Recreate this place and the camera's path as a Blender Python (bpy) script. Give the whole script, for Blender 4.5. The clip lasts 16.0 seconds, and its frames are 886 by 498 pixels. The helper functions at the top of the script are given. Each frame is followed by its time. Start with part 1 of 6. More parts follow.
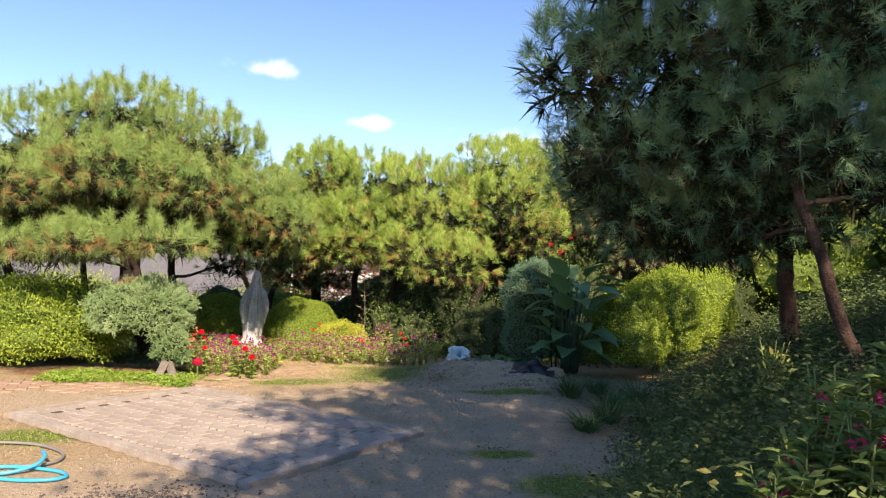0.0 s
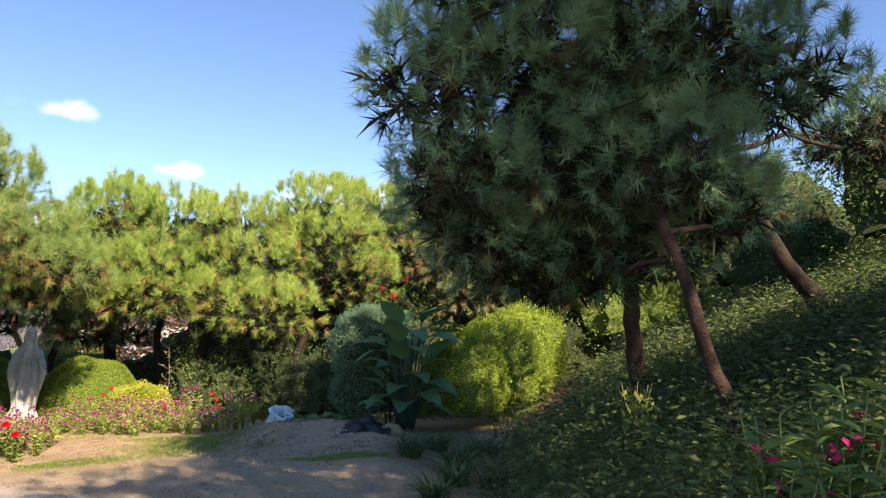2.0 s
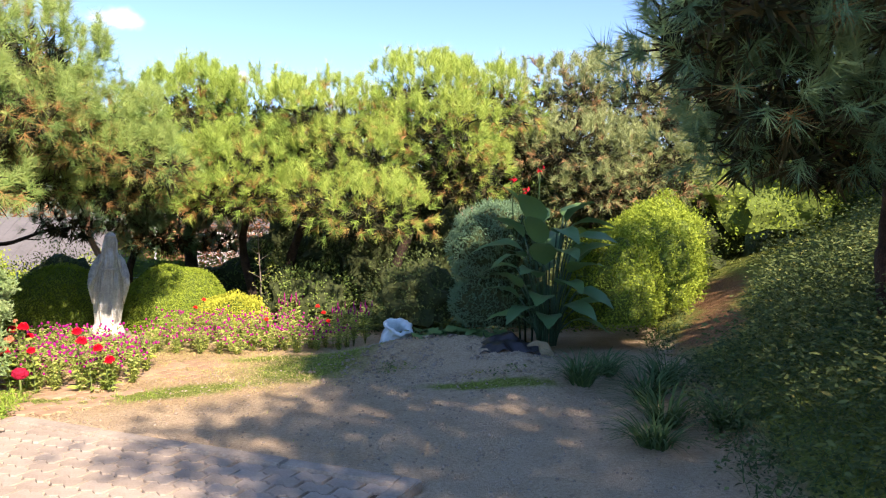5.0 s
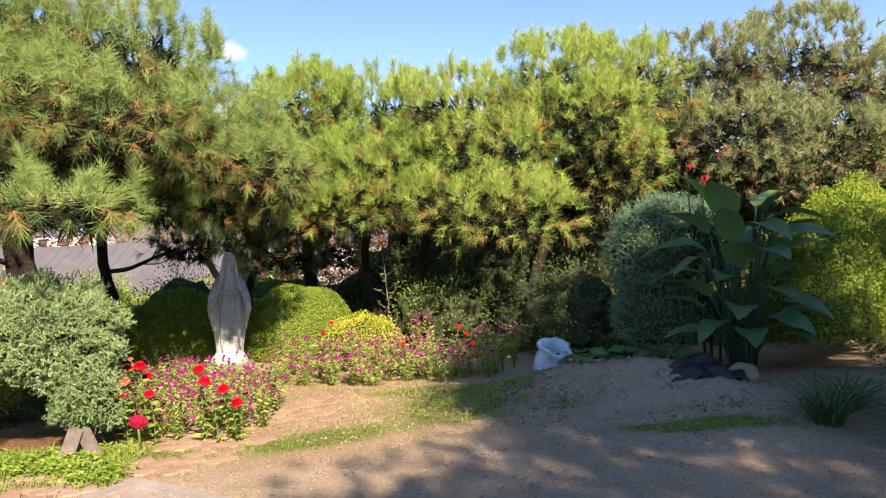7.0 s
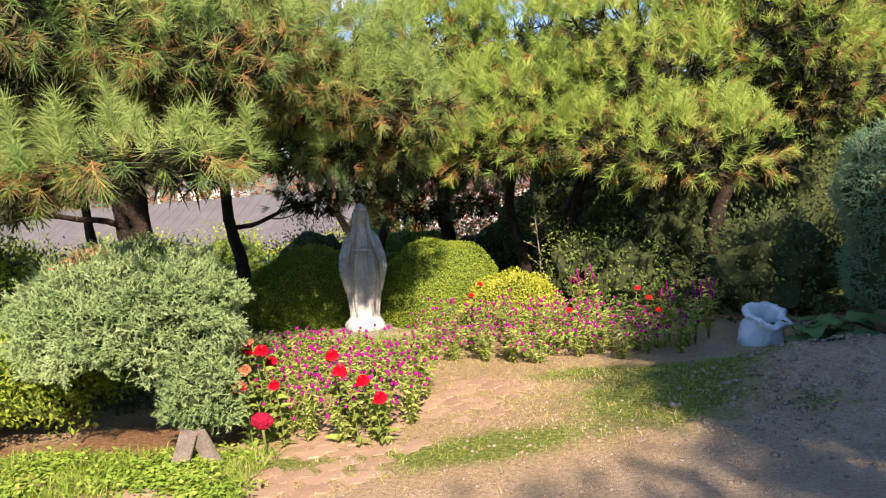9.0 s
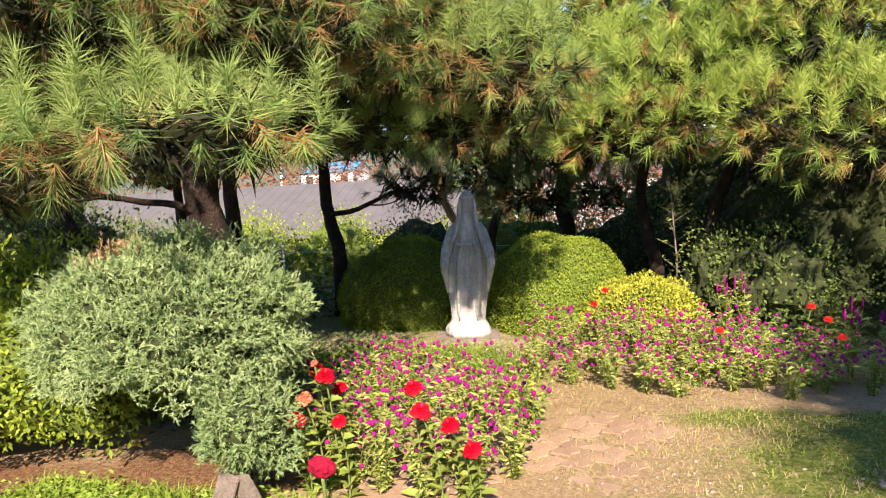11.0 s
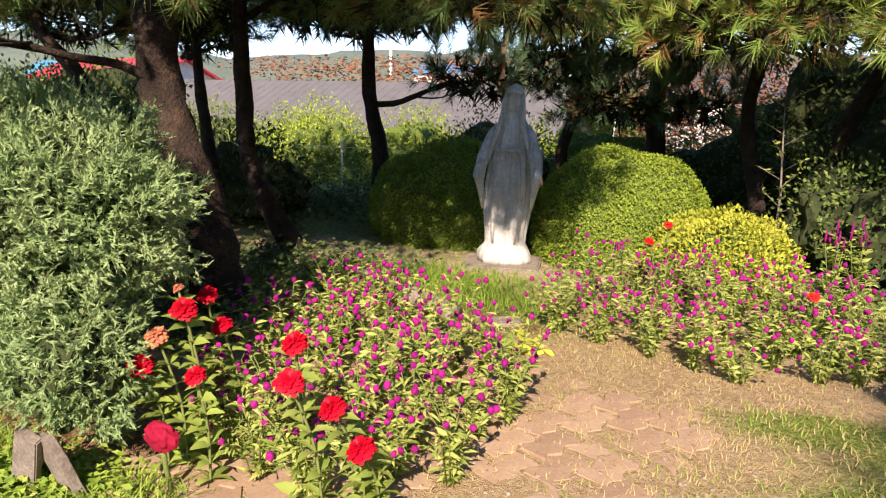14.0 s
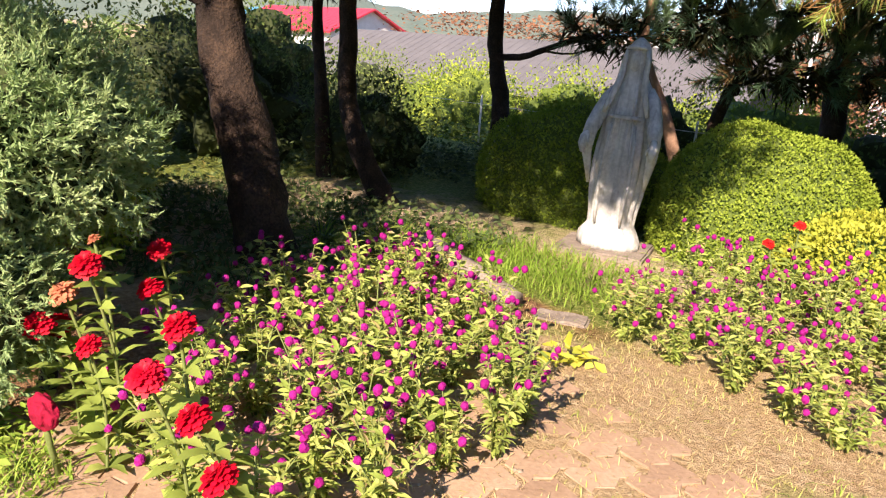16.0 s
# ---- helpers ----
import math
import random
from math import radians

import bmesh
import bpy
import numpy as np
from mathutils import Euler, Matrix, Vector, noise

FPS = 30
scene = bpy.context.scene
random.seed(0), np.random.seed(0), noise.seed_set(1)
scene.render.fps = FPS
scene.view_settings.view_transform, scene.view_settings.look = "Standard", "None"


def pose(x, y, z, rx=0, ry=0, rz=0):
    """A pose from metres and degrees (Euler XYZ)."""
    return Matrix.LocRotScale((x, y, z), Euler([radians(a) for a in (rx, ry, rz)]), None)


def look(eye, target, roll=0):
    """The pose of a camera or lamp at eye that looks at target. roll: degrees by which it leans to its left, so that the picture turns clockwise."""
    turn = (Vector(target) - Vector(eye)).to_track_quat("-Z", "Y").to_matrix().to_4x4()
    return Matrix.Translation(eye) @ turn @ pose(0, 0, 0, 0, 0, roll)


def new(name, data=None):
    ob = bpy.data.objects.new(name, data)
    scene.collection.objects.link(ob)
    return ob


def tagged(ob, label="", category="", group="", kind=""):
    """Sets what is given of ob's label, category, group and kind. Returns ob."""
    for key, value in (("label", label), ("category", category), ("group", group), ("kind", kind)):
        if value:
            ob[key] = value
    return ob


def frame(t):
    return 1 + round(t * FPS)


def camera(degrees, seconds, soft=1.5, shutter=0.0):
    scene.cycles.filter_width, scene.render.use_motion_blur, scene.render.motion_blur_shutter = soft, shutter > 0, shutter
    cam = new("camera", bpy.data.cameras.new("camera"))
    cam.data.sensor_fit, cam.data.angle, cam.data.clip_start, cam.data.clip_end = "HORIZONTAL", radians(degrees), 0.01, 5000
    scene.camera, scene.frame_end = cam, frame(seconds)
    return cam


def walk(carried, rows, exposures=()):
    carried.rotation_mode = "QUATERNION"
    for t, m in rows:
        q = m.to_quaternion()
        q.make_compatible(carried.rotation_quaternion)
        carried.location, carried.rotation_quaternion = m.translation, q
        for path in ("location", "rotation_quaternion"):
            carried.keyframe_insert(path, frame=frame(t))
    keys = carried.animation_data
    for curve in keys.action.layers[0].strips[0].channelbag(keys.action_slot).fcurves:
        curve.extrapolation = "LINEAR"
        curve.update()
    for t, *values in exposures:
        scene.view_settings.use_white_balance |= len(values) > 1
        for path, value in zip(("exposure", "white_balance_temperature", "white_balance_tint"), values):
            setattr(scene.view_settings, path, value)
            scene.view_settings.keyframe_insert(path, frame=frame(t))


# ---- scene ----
cam = camera(62.8, 16.0, 1.2)
METRES, EYE, TILT, LEAN, TURN = 8.8, 1.54, 1.2, -2.5, 0.0
ROWS = [
    (0.0, 0.0, 0.0, 0.0, 0.0, 0.0, -0.0),
    (0.5, -0.0036, 0.0189, -0.0005, -3.55, 1.27, 0.91),
    (1.0, 0.0002, 0.0466, -0.0043, -7.55, 2.39, 1.5),
    (1.5, 0.0032, 0.075, -0.0048, -11.61, 3.39, 1.68),
    (2.0, -0.0041, 0.1068, -0.0087, -14.16, 3.82, 1.15),
    (2.5, -0.0086, 0.1502, -0.0138, -14.29, 2.81, 0.26),
    (3.0, -0.0096, 0.1843, -0.0149, -13.79, 0.39, 0.13),
    (3.5, -0.0252, 0.2175, -0.0166, -13.43, -1.87, 0.34),
    (4.0, -0.0435, 0.2503, -0.0182, -12.29, -3.48, 0.7),
    (6.5, -0.1178, 0.414, -0.0158, -5.76, -3.42, 4.41),
    (7.0, -0.1217, 0.4547, -0.022, -2.61, -2.52, 5.05),
    (7.5, -0.1226, 0.4942, -0.0235, 0.66, -3.64, 5.63),
    (8.0, -0.1404, 0.5347, -0.0246, 3.38, -4.71, 6.51),
    (8.5, -0.1517, 0.5685, -0.0227, 5.53, -5.52, 7.1),
    (9.0, -0.1621, 0.6013, -0.021, 7.0, -5.91, 7.08),
    (9.5, -0.1765, 0.6308, -0.0181, 8.6, -6.09, 6.47),
    (10.0, -0.1797, 0.6586, -0.0223, 11.32, -6.06, 5.63),
    (12.5, -0.1774, 0.7913, -0.0272, 21.65, -7.27, 6.7),
    (13.0, -0.1761, 0.8132, -0.0354, 23.06, -10.67, 5.38),
    (13.5, -0.1631, 0.8343, -0.0434, 24.82, -13.2, 3.48),
    (14.0, -0.1573, 0.8575, -0.047, 25.53, -12.3, 1.88),
    (14.5, -0.1503, 0.8832, -0.0447, 26.04, -9.79, 0.96),
    (15.0, -0.1351, 0.9135, -0.046, 28.3, -9.08, 0.17),
    (15.5, -0.1352, 0.933, -0.0527, 33.19, -11.44, -0.76),
    (16.0, -0.1368, 0.9468, -0.0563, 39.94, -15.13, -1.29),
]
walk(cam, [(t, pose(0, 0, EYE, TILT, LEAN, TURN) @ pose(METRES * x, METRES * y, METRES * z, 90 + pitch, roll, yaw)) for t, x, y, z, yaw, pitch, roll in ROWS], exposures=((0.0, 1.1, 6500, 19), (2.0, 1.12, 6500, 19), (3.0, 1.25, 6500, 20), (4.0, 1.52, 6500, 20), (6.5, 1.38, 6500, 22), (7.0, 1.18, 6500, 22), (8.5, 1.3, 6500, 23), (9.0, 1.18, 6500, 23), (10.0, 1.24, 6500, 23), (12.5, 1.26, 6500, 22), (13.0, 1.32, 6500, 22), (14.0, 1.05, 6500, 22), (15.5, 1.42, 6500, 22), (16.0, 1.36, 6500, 23)))

# ---- light ----
SUN_EL, SUN_AZ = 36.0, 163.0          # degrees; azimuth clockwise from +y: the sun stands behind and a little to the right
w = bpy.data.worlds.new("sky")
scene.world = w
w.use_nodes = True
wn, wl = w.node_tree.nodes, w.node_tree.links
sky = wn.new("ShaderNodeTexSky")
sky.sky_type, sky.sun_disc = "NISHITA", False
sky.sun_elevation, sky.sun_rotation = radians(SUN_EL), radians(SUN_AZ)
sky.air_density, sky.dust_density, sky.ozone_density = 0.8, 0.1, 1.3
back = wn["Background"]
sky.altitude = 1200
back.inputs["Strength"].default_value = 0.118
# a few small fair-weather clouds
geo = wn.new("ShaderNodeTexCoord")
nz = wn.new("ShaderNodeTexNoise")
nz.inputs["Scale"].default_value, nz.inputs["Detail"].default_value = 17.0, 7.0
wl.new(geo.outputs["Generated"], nz.inputs["Vector"])
total = None
for cx, cy, cz, wide, tall in ((-0.25, 0.94, 0.243, 0.036, 0.013), (-0.108, 0.975, 0.187, 0.036, 0.009), (0.115, 0.978, 0.163, 0.075, 0.018)):
    sub = wn.new("ShaderNodeVectorMath")
    sub.operation = "SUBTRACT"
    sub.inputs[1].default_value = Vector((cx, cy, cz)).normalized()
    wl.new(geo.outputs["Generated"], sub.inputs[0])
    mul = wn.new("ShaderNodeVectorMath")
    mul.operation = "MULTIPLY"
    mul.inputs[1].default_value = (1 / wide, 1 / wide, 1 / tall)
    wl.new(sub.outputs[0], mul.inputs[0])
    ln = wn.new("ShaderNodeVectorMath")
    ln.operation = "LENGTH"
    wl.new(mul.outputs[0], ln.inputs[0])
    ad = wn.new("ShaderNodeMath")
    ad.operation = "MULTIPLY_ADD"
    wl.new(nz.outputs["Fac"], ad.inputs[0])
    ad.inputs[1].default_value = 4.0
    wl.new(ln.outputs["Value"], ad.inputs[2])
    mr = wn.new("ShaderNodeMapRange")
    mr.interpolation_type = "SMOOTHSTEP"
    mr.inputs["From Min"].default_value, mr.inputs["From Max"].default_value = 3.1, 1.7
    wl.new(ad.outputs[0], mr.inputs["Value"])
    if total is None:
        total = mr.outputs[0]
    else:
        mx = wn.new("ShaderNodeMath")
        mx.operation = "MAXIMUM"
        wl.new(total, mx.inputs[0])
        wl.new(mr.outputs[0], mx.inputs[1])
        total = mx.outputs[0]
mixc = wn.new("ShaderNodeMix")
mixc.data_type = "RGBA"
sc = wn.new("ShaderNodeMath")
sc.operation = "MULTIPLY"
sc.inputs[1].default_value = 0.7
wl.new(total, sc.inputs[0])
wl.new(sc.outputs[0], mixc.inputs["Factor"])
hue = wn.new("ShaderNodeHueSaturation")
hue.inputs["Saturation"].default_value = 1.08
wl.new(sky.outputs[0], hue.inputs["Color"])
wl.new(hue.outputs[0], mixc.inputs["A"])
mixc.inputs["B"].default_value = (7.6, 7.2, 7.4, 1)
wl.new(mixc.outputs["Result"], back.inputs["Color"])

sun = new("sun", bpy.data.lights.new("sun", "SUN"))
sun.data.energy, sun.data.angle, sun.data.color = 4.8, radians(0.53), (1.0, 0.86, 0.65)
el, az = radians(SUN_EL), radians(SUN_AZ)
SUNWARD = Vector((math.sin(az) * math.cos(el), math.cos(az) * math.cos(el), math.sin(el)))
sun.matrix_world = look(SUNWARD * 60, (0, 0, 0))


# ---- materials ----
def material(name, stops, scale=8.0, rough=0.8, bump=0.3, tone=False, island=0.0, thin=0.0, metal=0.0, second=None, spec=0.3, dist=0.01):
    """Colour ramp over two scales of noise; tone: mixes a per-leaf attribute in; thin: share of light let through."""
    m = bpy.data.materials.new(name)
    m.use_nodes = True
    n, l = m.node_tree.nodes, m.node_tree.links
    bs = n["Principled BSDF"]
    tc = n.new("ShaderNodeTexCoord")
    a = n.new("ShaderNodeTexNoise")
    a.inputs["Scale"].default_value, a.inputs["Detail"].default_value, a.inputs["Roughness"].default_value = scale, 5.0, 0.6
    b = n.new("ShaderNodeTexNoise")
    b.inputs["Scale"].default_value, b.inputs["Detail"].default_value = scale * 9.0, 4.0
    for t in (a, b):
        l.new(tc.outputs["Object"], t.inputs["Vector"])
    mix = n.new("ShaderNodeMath")
    mix.operation = "MULTIPLY_ADD"
    mix.inputs[1].default_value = 0.45
    l.new(b.outputs["Fac"], mix.inputs[0])
    half = n.new("ShaderNodeMath")
    half.operation = "MULTIPLY"
    half.inputs[1].default_value = 0.6
    l.new(a.outputs["Fac"], half.inputs[0])
    l.new(half.outputs[0], mix.inputs[2])
    fac = mix.outputs[0]
    if tone:
        at = n.new("ShaderNodeAttribute")
        at.attribute_name = "tone"
        ad = n.new("ShaderNodeMath")
        ad.operation = "ADD"
        sm = n.new("ShaderNodeMath")
        sm.operation = "MULTIPLY_ADD"
        sm.inputs[1].default_value, sm.inputs[2].default_value = 0.25, -0.13
        l.new(fac, sm.inputs[0])
        l.new(at.outputs["Fac"], ad.inputs[0])
        l.new(sm.outputs[0], ad.inputs[1])
        fac = ad.outputs[0]
    if island:
        gm = n.new("ShaderNodeNewGeometry")
        oi = n.new("ShaderNodeObjectInfo")
        s1 = n.new("ShaderNodeMath")
        s1.operation = "ADD"
        l.new(gm.outputs["Random Per Island"], s1.inputs[0])
        l.new(oi.outputs["Random"], s1.inputs[1])
        s2 = n.new("ShaderNodeMath")
        s2.operation = "MULTIPLY_ADD"
        s2.inputs[1].default_value, s2.inputs[2].default_value = island, -island
        l.new(s1.outputs[0], s2.inputs[0])
        s3 = n.new("ShaderNodeMath")
        s3.operation = "ADD"
        l.new(fac, s3.inputs[0])
        l.new(s2.outputs[0], s3.inputs[1])
        fac = s3.outputs[0]
    rp = n.new("ShaderNodeValToRGB")
    rp.color_ramp.elements[0].position, rp.color_ramp.elements[0].color = stops[0][0], (*stops[0][1], 1)
    rp.color_ramp.elements[1].position, rp.color_ramp.elements[1].color = stops[-1][0], (*stops[-1][1], 1)
    for p, c in stops[1:-1]:
        e = rp.color_ramp.elements.new(p)
        e.color = (*c, 1)
    l.new(fac, rp.inputs["Fac"])
    col = rp.outputs["Color"]
    l.new(col, bs.inputs["Base Color"])
    bs.inputs["Roughness"].default_value, bs.inputs["Metallic"].default_value = rough, metal
    bs.inputs["Specular IOR Level"].default_value = spec
    if bump:
        bp = n.new("ShaderNodeBump")
        bp.inputs["Strength"].default_value, bp.inputs["Distance"].default_value = bump, dist
        l.new(mix.outputs[0], bp.inputs["Height"])
        l.new(bp.outputs[0], bs.inputs["Normal"])
    if thin:
        tr = n.new("ShaderNodeBsdfTranslucent")
        l.new(col, tr.inputs["Color"])
        ms = n.new("ShaderNodeMixShader")
        ms.inputs[0].default_value = thin
        l.new(bs.outputs[0], ms.inputs[1])
        l.new(tr.outputs[0], ms.inputs[2])
        l.new(ms.outputs[0], n["Material Output"].inputs["Surface"])
    return m


def leafy(name, dark, mid, light, dead=None, rough=0.68, thin=0.25, spec=0.22):
    stops = [(0.0, dark), (0.4, mid), (0.75, light)]
    if dead:
        stops += [(0.86, dead), (1.0, dead)]
    return material(name, stops, 3.0, rough, 0.0, tone=True, thin=thin, spec=spec)


M_PINE = leafy("pine_needles_fresh", (0.055, 0.105, 0.04), (0.21, 0.33, 0.085), (0.42, 0.49, 0.15), (0.40, 0.22, 0.085), thin=0.16)
M_PINE_Y = leafy("pine_needles_yellowish", (0.07, 0.12, 0.03), (0.24, 0.37, 0.07), (0.47, 0.56, 0.12), (0.40, 0.22, 0.085), thin=0.16)
M_PINE_B = leafy("pine_needles_bluish", (0.033, 0.075, 0.045), (0.13, 0.24, 0.13), (0.30, 0.42, 0.19), (0.24, 0.15, 0.06), thin=0.16)
M_PINE_G = leafy("pine_needles_pale", (0.10, 0.14, 0.06), (0.25, 0.31, 0.13), (0.42, 0.45, 0.20), (0.44, 0.25, 0.13), thin=0.16)
# inner needles near black: the crown's inner shade is put into their colour
M_GAP = leafy("gap_shade_needles", (0.012, 0.016, 0.007), (0.03, 0.035, 0.014), (0.06, 0.05, 0.02), thin=0.0)
# dark bark taken near black, with crown shade put into its colour
M_BARK = material("pine_bark", [(0.3, (0.012, 0.009, 0.007)), (0.5, (0.034, 0.023, 0.018)), (0.68, (0.085, 0.055, 0.038))], 9, 0.95, 0.9, dist=0.03)
M_BARK_R = material("pine_bark_reddish", [(0.3, (0.018, 0.011, 0.009)), (0.5, (0.05, 0.029, 0.021)), (0.68, (0.11, 0.066, 0.046))], 9, 0.95, 0.9, dist=0.03)
# near-black filler for bush interiors, so gaps between leaves read as shade
M_CORE_D = material("filler_core", [(0.3, (0.018, 0.026, 0.010)), (0.6, (0.05, 0.065, 0.022))], 20, 0.95, 0.6)
M_CORE_G = material("leafy_core", [(0.3, (0.05, 0.075, 0.012)), (0.6, (0.12, 0.17, 0.03))], 40, 0.9, 0.8)
M_BOX = leafy("boxwood_leaves", (0.06, 0.10, 0.012), (0.19, 0.28, 0.025), (0.36, 0.45, 0.06))
M_PRIVET = leafy("privet_leaves", (0.06, 0.10, 0.012), (0.22, 0.31, 0.03), (0.46, 0.54, 0.07))
M_GOLD = leafy("golden_leaves", (0.17, 0.20, 0.02), (0.43, 0.46, 0.05), (0.64, 0.62, 0.10))
M_JUNI = leafy("juniper_sprays", (0.05, 0.085, 0.03), (0.26, 0.38, 0.15), (0.52, 0.61, 0.31), (0.44, 0.29, 0.16), rough=0.7, thin=0.2)
M_CONE = leafy("cypress_sprays", (0.03, 0.07, 0.05), (0.09, 0.19, 0.12), (0.19, 0.31, 0.18), rough=0.7, thin=0.15)
M_WEED = leafy("weed_leaves", (0.04, 0.07, 0.015), (0.12, 0.19, 0.045), (0.26, 0.32, 0.08), (0.42, 0.36, 0.08))
# darker copy of the weed leaves, with shade put into the colour
M_WEED_D = leafy("shade_darkened_herbs", (0.03, 0.05, 0.016), (0.085, 0.125, 0.04), (0.19, 0.23, 0.075), (0.34, 0.30, 0.08))
M_GRASS = leafy("grass_blades", (0.08, 0.14, 0.02), (0.22, 0.35, 0.04), (0.40, 0.48, 0.09), (0.58, 0.46, 0.22))
M_STRAP = leafy("strap_leaves", (0.025, 0.06, 0.02), (0.075, 0.14, 0.045), (0.17, 0.25, 0.08), (0.32, 0.28, 0.10))
M_CANNA = leafy("broad_leaves", (0.035, 0.09, 0.045), (0.08, 0.18, 0.08), (0.16, 0.28, 0.09), rough=0.4, thin=0.2, spec=0.45)
M_BED = leafy("flower_foliage", (0.10, 0.145, 0.03), (0.31, 0.40, 0.08), (0.54, 0.57, 0.17), (0.52, 0.39, 0.19), thin=0.3)
# reddish bark brightened: sunlight on this trunk is put into its colour
M_ORANGEBARK = material("pine_bark_orange_sunlit", [(0.3, (0.22, 0.12, 0.075)), (0.5, (0.40, 0.235, 0.155)), (0.7, (0.52, 0.34, 0.24))], 9, 0.9, 0.6, dist=0.02)
M_STONE = material("weathered_white_concrete", [(0.25, (0.28, 0.28, 0.27)), (0.48, (0.50, 0.495, 0.475)), (0.68, (0.70, 0.69, 0.66))], 5, 0.85, 0.3)
mx = M_STONE.node_tree
st_tc, st_map, st_nz, st_mr, st_mix = (mx.nodes.new(k) for k in ("ShaderNodeTexCoord", "ShaderNodeMapping", "ShaderNodeTexNoise", "ShaderNodeMapRange", "ShaderNodeMix"))
st_map.inputs["Scale"].default_value = (34, 34, 2.2)
st_nz.inputs["Scale"].default_value, st_nz.inputs["Detail"].default_value = 1.0, 5.0
st_mr.inputs["From Min"].default_value, st_mr.inputs["From Max"].default_value, st_mr.inputs["To Max"].default_value = 0.48, 0.68, 0.45
st_mix.data_type = "RGBA"
st_mix.inputs["B"].default_value = (0.15, 0.15, 0.145, 1)
mx.links.new(st_tc.outputs["Object"], st_map.inputs["Vector"])
mx.links.new(st_map.outputs[0], st_nz.inputs["Vector"])
mx.links.new(st_nz.outputs["Fac"], st_mr.inputs["Value"])
mx.links.new(st_mr.outputs[0], st_mix.inputs["Factor"])
st_bs = mx.nodes["Principled BSDF"]
mx.links.new(st_bs.inputs["Base Color"].links[0].from_socket, st_mix.inputs["A"])
mx.links.new(st_mix.outputs["Result"], st_bs.inputs["Base Color"])
M_KERB = material("kerb_concrete", [(0.25, (0.20, 0.165, 0.13)), (0.5, (0.34, 0.285, 0.23)), (0.75, (0.46, 0.40, 0.33))], 6, 0.9, 0.5)
M_PAVER = material("concrete_pavers", [(0.1, (0.18, 0.145, 0.115)), (0.45, (0.33, 0.27, 0.215)), (0.8, (0.46, 0.385, 0.315))], 7, 0.9, 0.5, island=0.2)
M_PAVER_R = material("reddish_pavers", [(0.1, (0.18, 0.115, 0.075)), (0.45, (0.34, 0.225, 0.145)), (0.8, (0.48, 0.34, 0.23))], 7, 0.9, 0.5, island=0.2)
M_STEM = material("green_stems", [(0.3, (0.10, 0.15, 0.03)), (0.7, (0.26, 0.30, 0.10))], 12, 0.7, 0.0, thin=0.1)
M_WOODY = material("grey_wood", [(0.3, (0.10, 0.085, 0.07)), (0.5, (0.22, 0.18, 0.15)), (0.7, (0.36, 0.31, 0.26))], 10, 0.9, 0.6)


# ---- mesh makers ----
RNG = np.random.default_rng(7)


def unit(v):
    return v / np.maximum(np.linalg.norm(v, axis=-1, keepdims=True), 1e-9)


def raw(name, V, F, mat, tone=None, smooth=False):
    """A mesh from arrays: V (n,3), F (m,k) of equal polygons."""
    me = bpy.data.meshes.new(name)
    k = F.shape[1]
    me.vertices.add(len(V))
    me.vertices.foreach_set("co", np.ascontiguousarray(V, np.float32).ravel())
    me.loops.add(F.size)
    me.loops.foreach_set("vertex_index", np.ascontiguousarray(F, np.int32).ravel())
    me.polygons.add(len(F))
    me.polygons.foreach_set("loop_start", np.arange(0, F.size, k, dtype=np.int32))
    me.polygons.foreach_set("loop_total", np.full(len(F), k, np.int32))
    if smooth:
        me.polygons.foreach_set("use_smooth", np.ones(len(F), bool))
    if tone is not None:
        at = me.attributes.new("tone", "FLOAT", "POINT")
        at.data.foreach_set("value", np.ascontiguousarray(tone, np.float32))
    me.materials.append(mat)
    me.update()
    me.validate()
    return me


def part(name, mesh, mat, parent, label=""):
    """Links a mesh or bmesh as one object under a thing."""
    if isinstance(mesh, bmesh.types.BMesh):
        me = bpy.data.meshes.new(name)
        mesh.to_mesh(me)
        mesh.free()
        me.materials.append(mat)
        mesh = me
    ob = new(name, mesh)
    ob.parent = parent
    if label:
        ob["label"] = label
    return ob


def thing(name, at, label, category, group="", kind="", mesh=None):
    ob = new(name, mesh)
    ob.location = at
    return tagged(ob, label, category, group, kind)


def frame_of(d):
    """Two unit vectors across each direction d (n,3)."""
    up = np.where(np.abs(d[:, 2:3]) > 0.95, np.array([[1.0, 0, 0]]), np.array([[0, 0, 1.0]]))
    a = unit(np.cross(d, up))
    return a, np.cross(a, d)


def needle_mesh(name, C, D, mat, tone, n=30, length=0.12, width=0.004, shoot=0.06, spread=(20, 65), droop=0.0):
    """Tufts of needles: C centres, D shoot directions, one thin triangle each."""
    N = len(C)
    a, b = frame_of(D)
    ph = RNG.uniform(0, 2 * np.pi, (N, n))
    th = np.radians(RNG.uniform(*spread, (N, n)))
    rad = a[:, None] * np.cos(ph)[..., None] + b[:, None] * np.sin(ph)[..., None]
    d = D[:, None] * np.cos(th)[..., None] + rad * np.sin(th)[..., None]
    d[..., 2] -= droop
    d = unit(d)
    s = C[:, None] + D[:, None] * RNG.uniform(-0.3, 1, (N, n))[..., None] * shoot
    L = length * RNG.uniform(0.7, 1.15, (N, n))[..., None]
    side = unit(np.cross(d, RNG.normal(size=(N, n, 3)))) * width / 2
    V = np.stack([s - side, s + side, s + d * L], 2).reshape(-1, 3)
    F = np.arange(len(V)).reshape(-1, 3)
    t = np.repeat(tone, n) + RNG.normal(0, 0.05, N * n)
    return raw(name, V, F, mat, np.repeat(t, 3))


